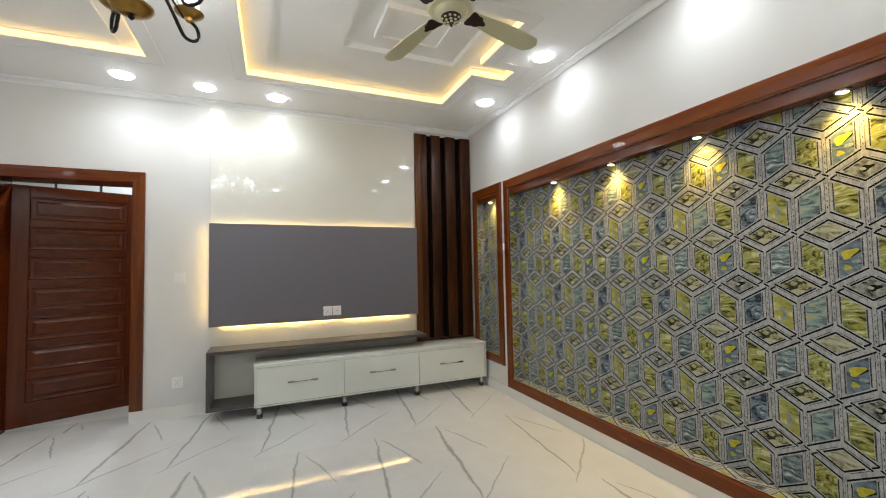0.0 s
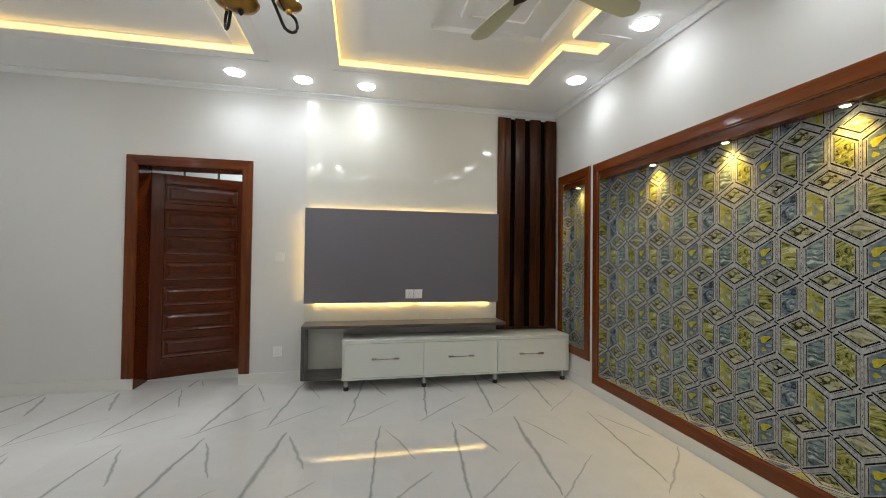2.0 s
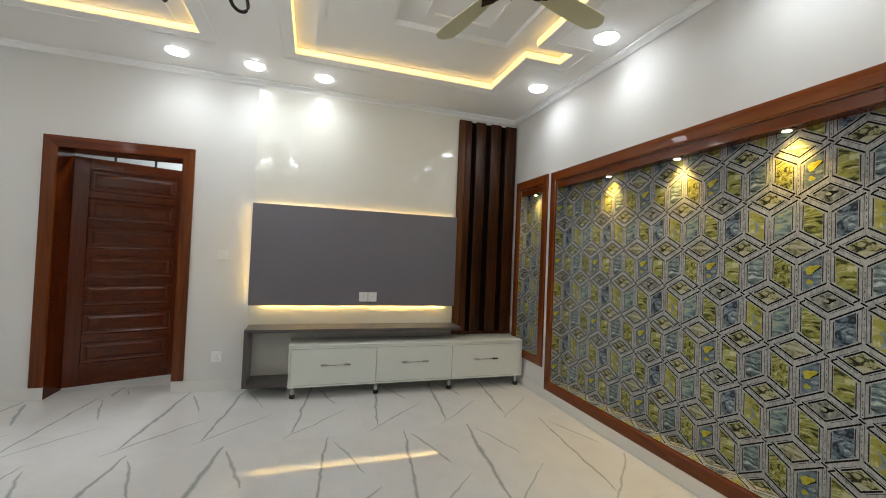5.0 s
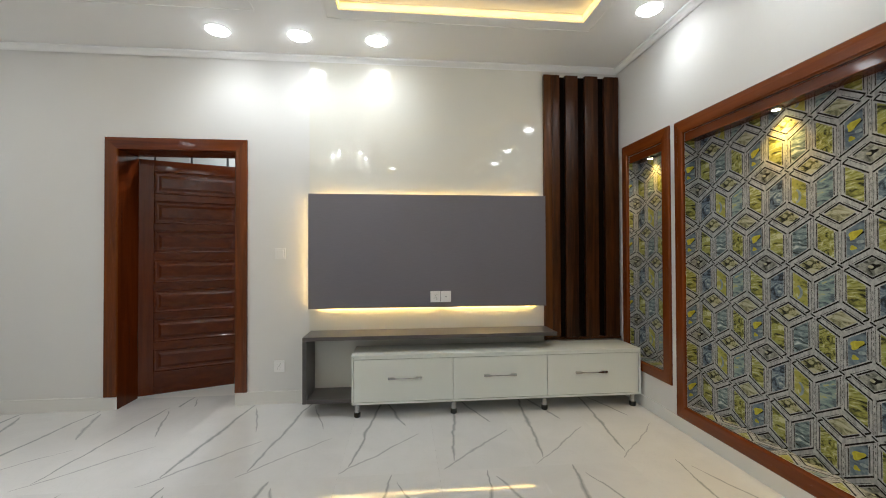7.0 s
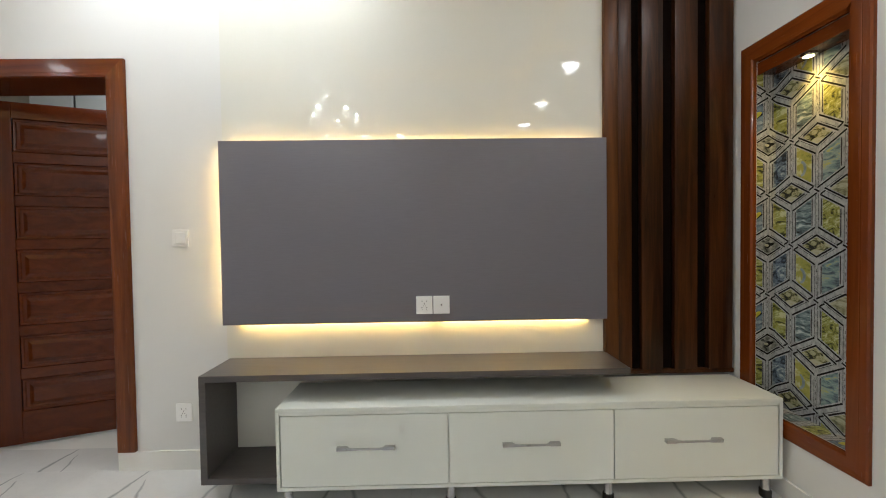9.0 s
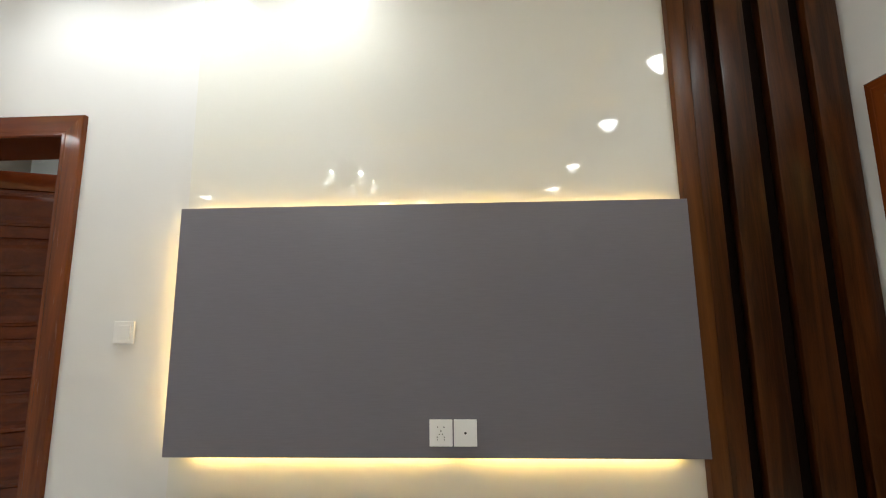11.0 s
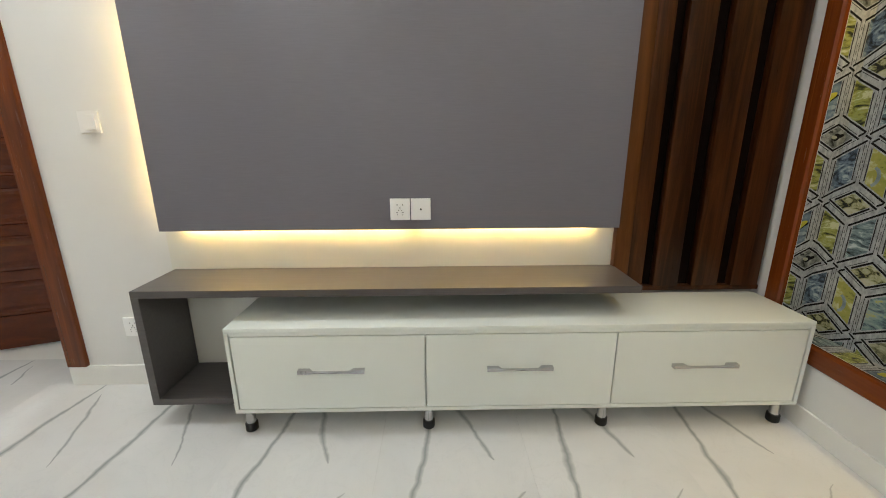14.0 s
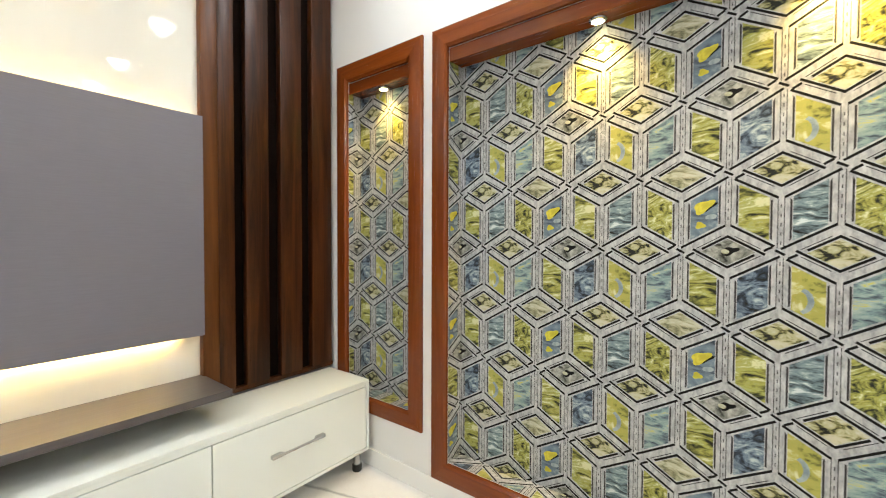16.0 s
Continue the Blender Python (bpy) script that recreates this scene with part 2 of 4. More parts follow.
def vein(m, ax, ay, bx, by, width, strength, seed):
    """How much of a vein from a to b lies at a place: 1 on its line, 0 away from it."""
    lx, ly = bx - ax, by - ay
    n2 = lx * lx + ly * ly
    dx, dy = mathn(m, "SUBTRACT", _px, ax), mathn(m, "SUBTRACT", _py, ay)
    s = mathn(m, "DIVIDE", mathn(m, "ADD", mathn(m, "MULTIPLY", dx, lx), mathn(m, "MULTIPLY", dy, ly)), n2, clamp=True)
    ex = mathn(m, "SUBTRACT", dx, mathn(m, "MULTIPLY", s, lx))
    ey = mathn(m, "SUBTRACT", dy, mathn(m, "MULTIPLY", s, ly))
    dist = mathn(m, "SQRT", mathn(m, "ADD", mathn(m, "MULTIPLY", ex, ex), mathn(m, "MULTIPLY", ey, ey)))
    vary = mathn(m, "MULTIPLY_ADD", mathn(m, "FRACT", mathn(m, "MULTIPLY_ADD", _info.outputs["Random"], seed, seed)), 0.7, 0.45)
    swell = mathn(m, "MULTIPLY_ADD", noise_of(m, _where, 9.0, 2), 1.6, 0.2)
    taper = mathn(m, "MULTIPLY", mathn(m, "POWER", mathn(m, "MULTIPLY", mathn(m, "MULTIPLY", s, mathn(m, "SUBTRACT", 1.0, s)), 4.0), 0.45), 1.15)
    w = mathn(m, "ADD", mathn(m, "MULTIPLY", mathn(m, "MULTIPLY", mathn(m, "MULTIPLY", swell, vary), taper), width), 0.0008)
    core = mathn(m, "SUBTRACT", 1.0, mathn(m, "DIVIDE", dist, w), clamp=True)
    return mathn(m, "MULTIPLY", mathn(m, "POWER", core, 0.85), strength, clamp=True)


_veins = vein(marble, 0.245, -0.005, 0.115, -1.10, 0.0170, 0.80, 3.7)
for _args in ((0.285, -0.08, 0.45, -0.56, 0.0135, 0.72, 7.3), (0.54, -0.70, 0.04, -1.19, 0.0105, 0.62, 5.1)):
    _veins = mathn(marble, "MAXIMUM", _veins, vein(marble, *_args))
_cloud = noise_of(marble, _where, 2.6, 5, 0.6, 0.8)
_thin = ramp(marble, noise_of(marble, _where, 4.5, 7, 0.6, 1.6), ((0.485, (0, 0, 0)), (0.5, (0.16, 0.16, 0.16)), (0.515, (0, 0, 0))))
_body = ramp(marble, _cloud, ((0.3, (0.63, 0.63, 0.625)), (0.65, (0.68, 0.675, 0.668))))
_body = mix(marble, _thin, _body, (0.5, 0.5, 0.5))
set_in(marble, "Base Color", mix(marble, _veins, _body, (0.215, 0.23, 0.235)))
set_in(marble, "Roughness", mathn(marble, "MULTIPLY_ADD", noise_of(marble, _where, 5.0), 0.04, 0.03))


# printed wallpaper: every cell of the repeat has its own painted fill, between pewter bands and dark foil lines
def print_of(name, stops, scale, seed, rough=0.5, stretch=(1.0, 1.0, 1.0), turn=0.0, detail=5.0, swirl=1.4, which="UV"):
    m = material(name, stops[0][1], rough, spec=0.2)
    v = coords(m, stretch, which, (0, 0, radians(turn)))
    off = node(m, "ShaderNodeVectorMath")
    m.node_tree.links.new(v, off.inputs[0])
    off.inputs[1].default_value = (seed, 2.7 * seed, 0.0)
    broad = noise_of(m, off.outputs[0], scale, detail, 0.6, swirl)
    fine = noise_of(m, off.outputs[0], scale * 5.0, 3.0, 0.6, 0.6)
    n = mathn(m, "ADD", mathn(m, "MULTIPLY", broad, 0.84), mathn(m, "MULTIPLY", fine, 0.16))
    n = mathn(m, "MULTIPLY_ADD", n, 1.22, -0.115)
    geo = node(m, "ShaderNodeNewGeometry")
    n = mathn(m, "ADD", n, mathn(m, "MULTIPLY_ADD", geo.outputs["Random Per Island"], 0.05, -0.025))
    set_in(m, "Base Color", ramp(m, n, stops))
    return m


OLIVE, YELLOW, STRAW = (0.070, 0.078, 0.022), (0.320, 0.325, 0.075), (0.54, 0.55, 0.32)
NAVY, SLATE, TEAL, MIST = (0.030, 0.045, 0.070), (0.140, 0.195, 0.240), (0.185, 0.275, 0.275), (0.52, 0.58, 0.58)
INK = (0.014, 0.016, 0.014)
yellow_stops = ((0.33, INK), (0.39, OLIVE), (0.46, (0.20, 0.205, 0.050)), (0.52, YELLOW), (0.57, (0.30, 0.32, 0.12)), (0.64, STRAW))
paper_swirl = print_of("paper_yellow_swirl", yellow_stops, 16.0, 3.1, swirl=3.2)
paper_streak = print_of("paper_yellow_streak", yellow_stops, 15.0, 8.4, stretch=(0.7, 1.7, 1), turn=-18)
paper_olive = print_of("paper_olive_streak", yellow_stops, 14.0, 1.7, stretch=(0.7, 2.0, 1), turn=10)
paper_sun = print_of("paper_yellow_arc", ((0.36, OLIVE), (0.45, YELLOW), (0.55, (0.36, 0.34, 0.08)), (0.66, STRAW)), 11.0, 5.2, stretch=(0.8, 1.3, 1))
paper_slate = print_of("paper_slate", ((0.34, NAVY), (0.45, (0.10, 0.135, 0.18)), (0.55, SLATE), (0.66, (0.24, 0.29, 0.31)), (0.74, MIST)), 12.0, 9.3, stretch=(0.8, 1.4, 1))
paper_blue = print_of("paper_blue_streak", ((0.34, INK), (0.41, (0.060, 0.085, 0.10)), (0.50, (0.145, 0.205, 0.225)), (0.57, (0.24, 0.31, 0.315)), (0.64, MIST)), 17.0, 6.6, stretch=(0.7, 2.0, 1), turn=20)
paper_navy = print_of("paper_navy_swirl", ((0.34, INK), (0.42, NAVY), (0.49, (0.105, 0.145, 0.20)), (0.56, (0.17, 0.225, 0.27)), (0.65, (0.40, 0.46, 0.47))), 15.0, 2.2, swirl=2.4)
paper_teal = print_of("paper_teal", ((0.34, NAVY), (0.43, (0.11, 0.15, 0.18)), (0.51, TEAL), (0.60, (0.30, 0.37, 0.34)), (0.67, (0.42, 0.41, 0.13))), 14.0, 4.9, stretch=(0.7, 1.9, 1), turn=8)
pale_stops = ((0.36, (0.10, 0.105, 0.060)), (0.44, (0.27, 0.27, 0.165)), (0.52, (0.40, 0.40, 0.285)), (0.64, (0.48, 0.475, 0.36)))
paper_pale = print_of("paper_pale", pale_stops, 17.0, 7.7, stretch=(0.7, 1.6, 1))
paper_leaf = print_of("paper_pale_leaf", ((0.36, INK), (0.41, (0.15, 0.15, 0.055)), (0.48, (0.36, 0.355, 0.20)), (0.60, (0.46, 0.455, 0.34))), 19.0, 1.3, stretch=(0.8, 1.5, 1))
paper_grey = print_of("paper_grey", ((0.36, INK), (0.44, (0.13, 0.14, 0.125)), (0.56, (0.30, 0.31, 0.28)), (0.68, (0.46, 0.47, 0.42))), 15.0, 3.8)
paper_bright = print_of("paper_bright_yellow", ((0.35, (0.40, 0.36, 0.03)), (0.6, (0.54, 0.49, 0.05))), 30.0, 1.1)
paper_sky = print_of("paper_sky_blue", ((0.35, (0.17, 0.225, 0.27)), (0.6, (0.29, 0.35, 0.37))), 22.0, 2.1)
paper_silver = print_of("paper_silver", ((0.34, (0.26, 0.270, 0.284)), (0.48, (0.36, 0.371, 0.387)), (0.66, (0.47, 0.483, 0.50))), 75.0, 0.6, 0.42, (1, 1, 0.45), 0.0, 5.0, 0.3, "Object")
paper_black = material("paper_black", (0.004, 0.004, 0.005), 0.6, spec=0.15)
paper_taupe = material("paper_taupe", (0.034, 0.032, 0.036), 0.6, spec=0.15)

# ---- structure ----
DOOR_L, DOOR_R, DOOR_T = -4.327, -3.400, 2.143
bm = bmesh.new()
box(bm, LEFT - 0.25, DOOR_L - 0.023, 0.0, 0.25, 0.0, 3.2)
box(bm, DOOR_R + 0.023, 0.35, 0.0, 0.25, 0.0, 3.2)
box(bm, DOOR_L - 0.023, DOOR_R + 0.023, 0.0, 0.25, DOOR_T + 0.023, 3.2)
wall_north = structure("wall_north", bm, wall_paint, "off-white painted plaster wall with a doorway", "wall")

# feature wall with two shallow recesses
NARROW = (-0.661, -0.192, 0.373, 2.12)
WIDE = (-4.15, -0.90, 0.19, 2.12)
DEEP = 0.10
bm = bmesh.new()
box(bm, DEEP + 0.004, 0.35, BACK - 0.25, 0.0, 0.0, 3.2)
for y0, y1, z0, z1 in ((NARROW[1], 0.0, 0.0, 3.2), (NARROW[0], NARROW[1], 0.0, NARROW[2]), (NARROW[0], NARROW[1], NARROW[3], 3.2), (WIDE[1], NARROW[0], 0.0, 3.2),
                       (WIDE[0], WIDE[1], 0.0, WIDE[2]), (WIDE[0], WIDE[1], WIDE[3], 3.2), (BACK - 0.25, WIDE[0], 0.0, 3.2)):
    box(bm, 0.0, DEEP + 0.004, y0, y1, z0, z1)
wall_east = structure("wall_east", bm, wall_paint, "off-white painted wall with two wallpapered recesses", "wall")
wall_west = structure("wall_west", boxed(LEFT - 0.25, LEFT, BACK - 0.25, 0.0, 0.0, 3.2), wall_paint, "plain off-white painted plaster wall", "wall")
wall_south = structure("wall_south", boxed(LEFT, 0.0, BACK - 0.25, BACK, 0.0, 3.2), wall_paint, "plain off-white painted plaster wall", "wall")

# ceiling: flat border, four lit trays with an inner recess in each
TRAYS = []
for sx in (0, 1):
    for sy in (0, 1):
        far = -0.71 if sx == 0 else -0.755
        rects = [(-2.435, -0.65, -2.17, far), (-0.65, -0.335, -1.56, -1.38)]
        inner = [(-1.73, -0.81, -2.02, -1.33, 3.092), (-1.53, -1.00, -1.90, -1.50, 3.064)]
        if sx:
            rects = [(2 * MIDX - b, 2 * MIDX - a, c, d) for a, b, c, d in rects]
            inner = [(2 * MIDX - b, 2 * MIDX - a, c, d, z) for a, b, c, d, z in inner]
        if sy:
            rects = [(a, b, 2 * MIDY - d, 2 * MIDY - c) for a, b, c, d in rects]
            inner = [(a, b, 2 * MIDY - d, 2 * MIDY - c, z) for a, b, c, d, z in inner]
        TRAYS.append((rects, inner))
TRAY_Z = 3.048


def ceiling_height(x, y):
    z = TOP
    for rects, inner in TRAYS:
        for a, b, c, d in rects:
            if a < x < b and c < y < d:
                z = TRAY_Z
        for a, b, c, d, h in inner:
            if a < x < b and c < y < d:
                z = h
    return z


xs = sorted({LEFT, 0.0} | {v for r, i in TRAYS for q in r + i for v in q[:2]})
ys = sorted({BACK, 0.0} | {v for r, i in TRAYS for q in r + i for v in q[2:4]})
bm = bmesh.new()


def quad(bm, *ps):
    return bm.faces.new([bm.verts.new(p) for p in ps])


for i in range(len(xs) - 1):
    for j in range(len(ys) - 1):
        x0, x1, y0, y1 = xs[i], xs[i + 1], ys[j], ys[j + 1]
        h = ceiling_height((x0 + x1) / 2, (y0 + y1) / 2)
        quad(bm, (x0, y0, h), (x0, y1, h), (x1, y1, h), (x1, y0, h))
        if i + 2 < len(xs):
            g = ceiling_height((x1 + xs[i + 2]) / 2, (y0 + y1) / 2)
            if g != h:
                quad(bm, (x1, y0, h), (x1, y1, h), (x1, y1, g), (x1, y0, g))
        if j + 2 < len(ys):
            g = ceiling_height((x0 + x1) / 2, (y1 + ys[j + 2]) / 2)
            if g != h:
                quad(bm, (x0, y1, h), (x1, y1, h), (x1, y1, g), (x0, y1, g))
box(bm, LEFT, 0.0, BACK, 0.0, 3.15, 3.2)
for (rects, inner) in TRAYS:
    # fine raised lines round each tray and on its upper face
    (a, b, c, d), (ta, tb, tc, td) = rects
    right = ta >= b - 1e-6
    o, t, w = 0.10, 0.005, 0.016
    box(bm, a - o, b + o, d + o, d + o + w, TOP - t, TOP + 0.001)
    box(bm, a - o, b + o, c - o - w, c - o, TOP - t, TOP + 0.001)
    edge, other, tip = (b + o, a - o, tb + o) if right else (a - o, b + o, ta - o)
    box(bm, other - w / 2, other + w / 2, c - o, d + o, TOP - t, TOP + 0.001)
    for y0, y1 in ((c - o, tc - o), (td + o, d + o)):
        box(bm, edge - w / 2, edge + w / 2, y0, y1, TOP - t, TOP + 0.001)
    for y in (tc - o, td + o):
        box(bm, min(edge, tip), max(edge, tip), y - w / 2, y + w / 2, TOP - t, TOP + 0.001)
    box(bm, tip - w / 2, tip + w / 2, tc - o, td + o, TOP - t, TOP + 0.001)
    line = a + 0.19 if right else b - 0.19
    box(bm, line - 0.03, line + 0.03, c + 0.02, d - 0.012, TRAY_Z - 0.016, TRAY_Z + 0.001)
    ia, ib, ic, id_, _ = inner[0]
    y = (ic + 0.13) if d > -2.4 else (id_ - 0.13)
    box(bm, min(line, ia if right else ib), max(line, ia if right else ib), y - 0.03, y + 0.03, TRAY_Z - 0.02, TRAY_Z + 0.001)
    pa, pb, pc, pd, pz = inner[1]
    for x0, x1, y0, y1 in ((pa, pb, pc, pc + 0.05), (pa, pb, pd - 0.05, pd), (pa, pa + 0.05, pc + 0.05, pd - 0.05), (pb - 0.05, pb, pc + 0.05, pd - 0.05)):
        box(bm, x0, x1, y0, y1, pz - 0.014, pz + 0.001)
ceiling = structure("ceiling", bm, ceiling_paint, "white plaster ceiling with stepped trays and raised lines", "ceiling")

# cornice
profile = [(0.007, 0), (0.007, -0.046), (0.014, -0.05), (0.018, -0.038), (0.035, -0.022), (0.052, -0.014), (0.052, 0.0)]
bm = bmesh.new()
ring = []
for cx, cy, sx, sy in ((LEFT, BACK, 1, 1), (0, BACK, -1, 1), (0, 0, -1, -1), (LEFT, 0, 1, -1)):
    ring.append([bm.verts.new((cx + sx * w, cy + sy * w, TOP - 0.002 + h)) for w, h in profile])
for k in range(4):
    a, b = ring[k], ring[(k + 1) % 4]
    for i in range(len(profile)):
        j = (i + 1) % len(profile)
        bm.faces.new((a[i], a[j], b[j], b[i]))
bmesh.ops.recalc_face_normals(bm, faces=bm.faces[:])
cornice = structure("cornice", bm, cornice_paint, "narrow white plaster cornice under the ceiling", "trim")

# skirting
SK = 0.108
bm = bmesh.new()
box(bm, LEFT, DOOR_L - 0.003, -0.012, 0.0, 0.0, SK, 0.002)
box(bm, DOOR_R, -2.9, -0.012, 0.0, 0.0, SK, 0.002)
box(bm, -2.9, -0.012, -0.012, 0.0, 0.0, SK, 0.002)
box(bm, -0.012, 0.0, BACK, 0.0, 0.0, 0.093, 0.002)
box(bm, LEFT, LEFT + 0.012, BACK, -0.012, 0.0, SK, 0.002)
box(bm, LEFT + 0.012, -0.012, BACK, BACK + 0.012, 0.0, SK, 0.002)
box(bm, DOOR_R, DOOR_R + 0.022, 0.0, 0.25, 0.0, SK, 0.002)
baseboard = structure("baseboard", bm, skirting_stone, "low polished white stone skirting", "skirting")

# next room, seen past the open door
bm = bmesh.new()
box(bm, -6.2, -6.0, 0.25, 3.4, 0.0, 3.2)
box(bm, -1.8, -1.6, 0.25, 3.4, 0.0, 3.2)
box(bm, -6.0, -1.8, 3.2, 3.4, 0.0, 3.2)
wall_beyond = structure("wall_beyond", bm, room_paint, "beige painted walls of the room beyond the door", "wall")
ceiling_beyond = structure("ceiling_beyond", boxed(-6.2, -1.6, 0.25, 3.4, 2.98, 3.2), ceiling_paint, "plain white ceiling of the room beyond", "ceiling")
floor_beyond = structure("floor_beyond", boxed(-6.2, -1.6, 0.25, 3.4, -0.1, -0.002), skirting_stone, "pale polished floor of the room beyond", "floor")

floor = structure("floor", boxed(LEFT - 0.25, 0.35, BACK - 0.25, 0.25, -0.1, -0.010), skirting_stone, "polished white marble floor with grey veins", "floor")

# ---- door ----
casing_profile = [(0.0, 0.0), (0.0, 0.018), (0.004, 0.022), (0.074, 0.022), (0.076, 0.0212), (0.079, 0.022), (0.092, 0.022), (0.098, 0.016), (0.098, 0.0)]
CL, CR, CT = DOOR_L - 0.098, DOOR_R + 0.098, DOOR_T + 0.098
door_1 = thing("door_1", (-3.86, 0.0, 0.0), "glossy red-brown wooden door, half open, in a moulded frame", "door", kind="structure")
part("casing", side_bar((CL, 0, SK), (CL, 0, CT), (1, 0, 0), (0, -1, 0), casing_profile, False, True), casing_wood, door_1)
part("casing", side_bar((CR, 0, SK), (CR, 0, CT), (-1, 0, 0), (0, -1, 0), casing_profile, False, True), casing_wood, door_1)
part("casing", side_bar((CL, 0, CT), (CR, 0, CT), (0, 0, -1), (0, -1, 0), casing_profile), red_wood_x, door_1)
part("jamb", boxed(DOOR_L - 0.022, DOOR_L, -0.001, 0.255, 0.0, DOOR_T, 0.002), leaf_wood, door_1)
part("jamb", boxed(DOOR_R, DOOR_R + 0.022, -0.001, 0.255, SK, DOOR_T, 0.002), leaf_wood, door_1)
part("head_jamb", boxed(DOOR_L - 0.022, DOOR_R + 0.022, -0.001, 0.255, DOOR_T, DOOR_T + 0.022, 0.002), leaf_wood_x, door_1)

LEAF_W, LEAF_H = 0.915, 2.115
hinge = pose(DOOR_L - 0.006, 0.256, 0.012, 0, 0, 22.0)
to_door = Matrix.Translation((3.86, 0, 0))


def leaf_part(name, bm, mat, parent, label=""):
    bm.transform(to_door @ hinge)
    return part(name, bm, mat, parent, label, local=True)


STILE, COUNT, LOW, HIGH = 0.115, 7, 0.20, 0.10
pitch = (LEAF_H - LOW - HIGH + 0.062) / COUNT
leaf_bm = boxed(0, LEAF_W, 0.010, 0.030, 0, LEAF_H)
leaf = leaf_part("door_leaf", leaf_bm, leaf_wood, door_1, "red-brown panelled door leaf")
for x0, x1 in ((0, STILE), (LEAF_W - STILE, LEAF_W)):
    leaf_part("stile", boxed(x0, x1, 0, 0.040, 0, LEAF_H, 0.003), leaf_wood, leaf)
for k in range(COUNT + 1):
    z0 = 0 if k == 0 else LOW + k * pitch - 0.062
    z1 = LOW if k == 0 else (LEAF_H if k == COUNT else LOW + k * pitch)
    leaf_part("rail", boxed(STILE, LEAF_W - STILE, 0.001, 0.039, z0, z1, 0.003), leaf_wood_x, leaf)
for k in range(COUNT):
    z0, z1 = LOW + k * pitch, LOW + (k + 1) * pitch - 0.062
    x0, x1 = STILE, LEAF_W - STILE
    bm = bmesh.new()
    rows = []
    for inset, y in ((0.0, 0.009), (0.006, 0.004), (0.016, 0.006), (0.022, 0.011), (0.034, 0.011), (0.058, 0.002), (0.062, 0.002)):
        rows.append([bm.verts.new(p) for p in ((x0 + inset, y, z0 + inset), (x1 - inset, y, z0 + inset), (x1 - inset, y, z1 - inset), (x0 + inset, y, z1 - inset))])
    for a, b in zip(rows, rows[1:]):
        for i in range(4):
            bm.faces.new((a[i], a[(i + 1) % 4], b[(i + 1) % 4], b[i]))
    bm.faces.new(rows[-1])
    leaf_part("panel", bm, leaf_wood_x, leaf)
for z in (0.25, 1.05, 1.85):
    bm = lathe(bmesh.new(), [(0.006, z - 0.05), (0.006, z + 0.05)], (-0.006, -0.002, 0), 10)
    leaf_part("hinge", bm, iron, leaf)

# added fill lamp with a plain body, out of view, to brighten the next room
data = bpy.data.lights.new("fill_light_beyond", "AREA")
data.energy, data.color, data.size = 26.0, SPOT_COLOUR, 0.3
ob = new("fill_light_beyond", data)
ob.matrix_world = look((-3.6, 1.0, 2.955), (-3.6, 1.0, 0))
lamp = thing("fill_lamp", (-3.6, 1.0, 2.975), "added square white fill lamp, unseen, in the room beyond", "ceiling light")
part("body", boxed(-3.76, -3.44, 0.84, 1.16, 2.962, 2.9795, 0.003), plastic, lamp)

# ---- cupboards of the next room ----
for k in range(9):
    x = -5.4 + 0.42 * k
    cup = thing("wall_cupboard", (x + 0.2, 2.0, 2.1), "tall grey wall cupboard in the room beyond", "cupboard", "cupboards beyond the door")
    part("body", boxed(x + 0.004, x + 0.416, 1.62, 3.198, 0.004, 2.979, 0.002), plastic_dark, cup)
    part("door", boxed(x + 0.016, x + 0.404, 1.598, 1.618, 1.0, 2.96, 0.003), grille_panel, cup)

# ---- television wall ----
cream = structure("panel_cream", boxed(-2.785, -0.722, -0.025, 0.0, SK + 0.002, 2.926, 0.001), cream_gloss, "tall high-gloss cream wall panel behind the television unit", "wall panel")

SLATS = ((-0.649, -0.574), (-0.520, -0.402), (-0.337, -0.212), (-0.148, -0.016))
slats = thing("slatted_panel", (-0.36, -0.02, 0.492), "dark brown wooden wall panel of four upright slats", "wall panel")
# near-black board, coloured so that the gaps between the slats stay dark
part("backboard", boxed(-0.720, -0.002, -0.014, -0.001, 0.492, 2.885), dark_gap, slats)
part("base_rail", boxed(-0.720, -0.002, -0.046, -0.015, 0.4925, 0.515, 0.003), dark_wood, slats)
part("edge_strip", boxed(-0.722, -0.6495, -0.058, -0.0145, 0.516, 2.888, 0.004), edge_wood, slats, "lighter brown edge strip", smooth=True)
for x0, x1 in SLATS:
    part("slat", boxed(x0, x1, -0.056, -0.0145, 0.516, 2.888, 0.006), dark_wood, slats, smooth=True)

PX0, PX1, PZ0, PZ1, PY = -2.787, -0.716, 0.805, 1.786, -0.064
tv_panel = thing("television_panel", (-1.75, PY, PZ0), "wide dark grey laminate television back panel with warm edge light", "wall panel")
part("board", boxed(PX0, PX1, PY, PY + 0.016, PZ0, PZ1, 0.0015), grey_laminate, tv_panel)
part("batten", boxed(-2.60, -0.90, PY + 0.0165, -0.0255, 1.25, 1.33), plastic_dark, tv_panel)
LY0, LY1 = PY + 0.018, PY + 0.026
part("led_strip", boxed(PX0 + 0.05, PX1 - 0.05, LY0, LY1, PZ1 - 0.028, PZ1 - 0.018), panel_glow_top, tv_panel, "warm light strip")
for lx0, lx1 in ((PX0 + 0.10, -1.685), (-1.615, PX1 - 0.11)):
    part("led_strip", boxed(lx0, lx1, LY0, LY1, PZ0 + 0.004, PZ0 + 0.014), panel_glow_low, tv_panel, "warm light strip")
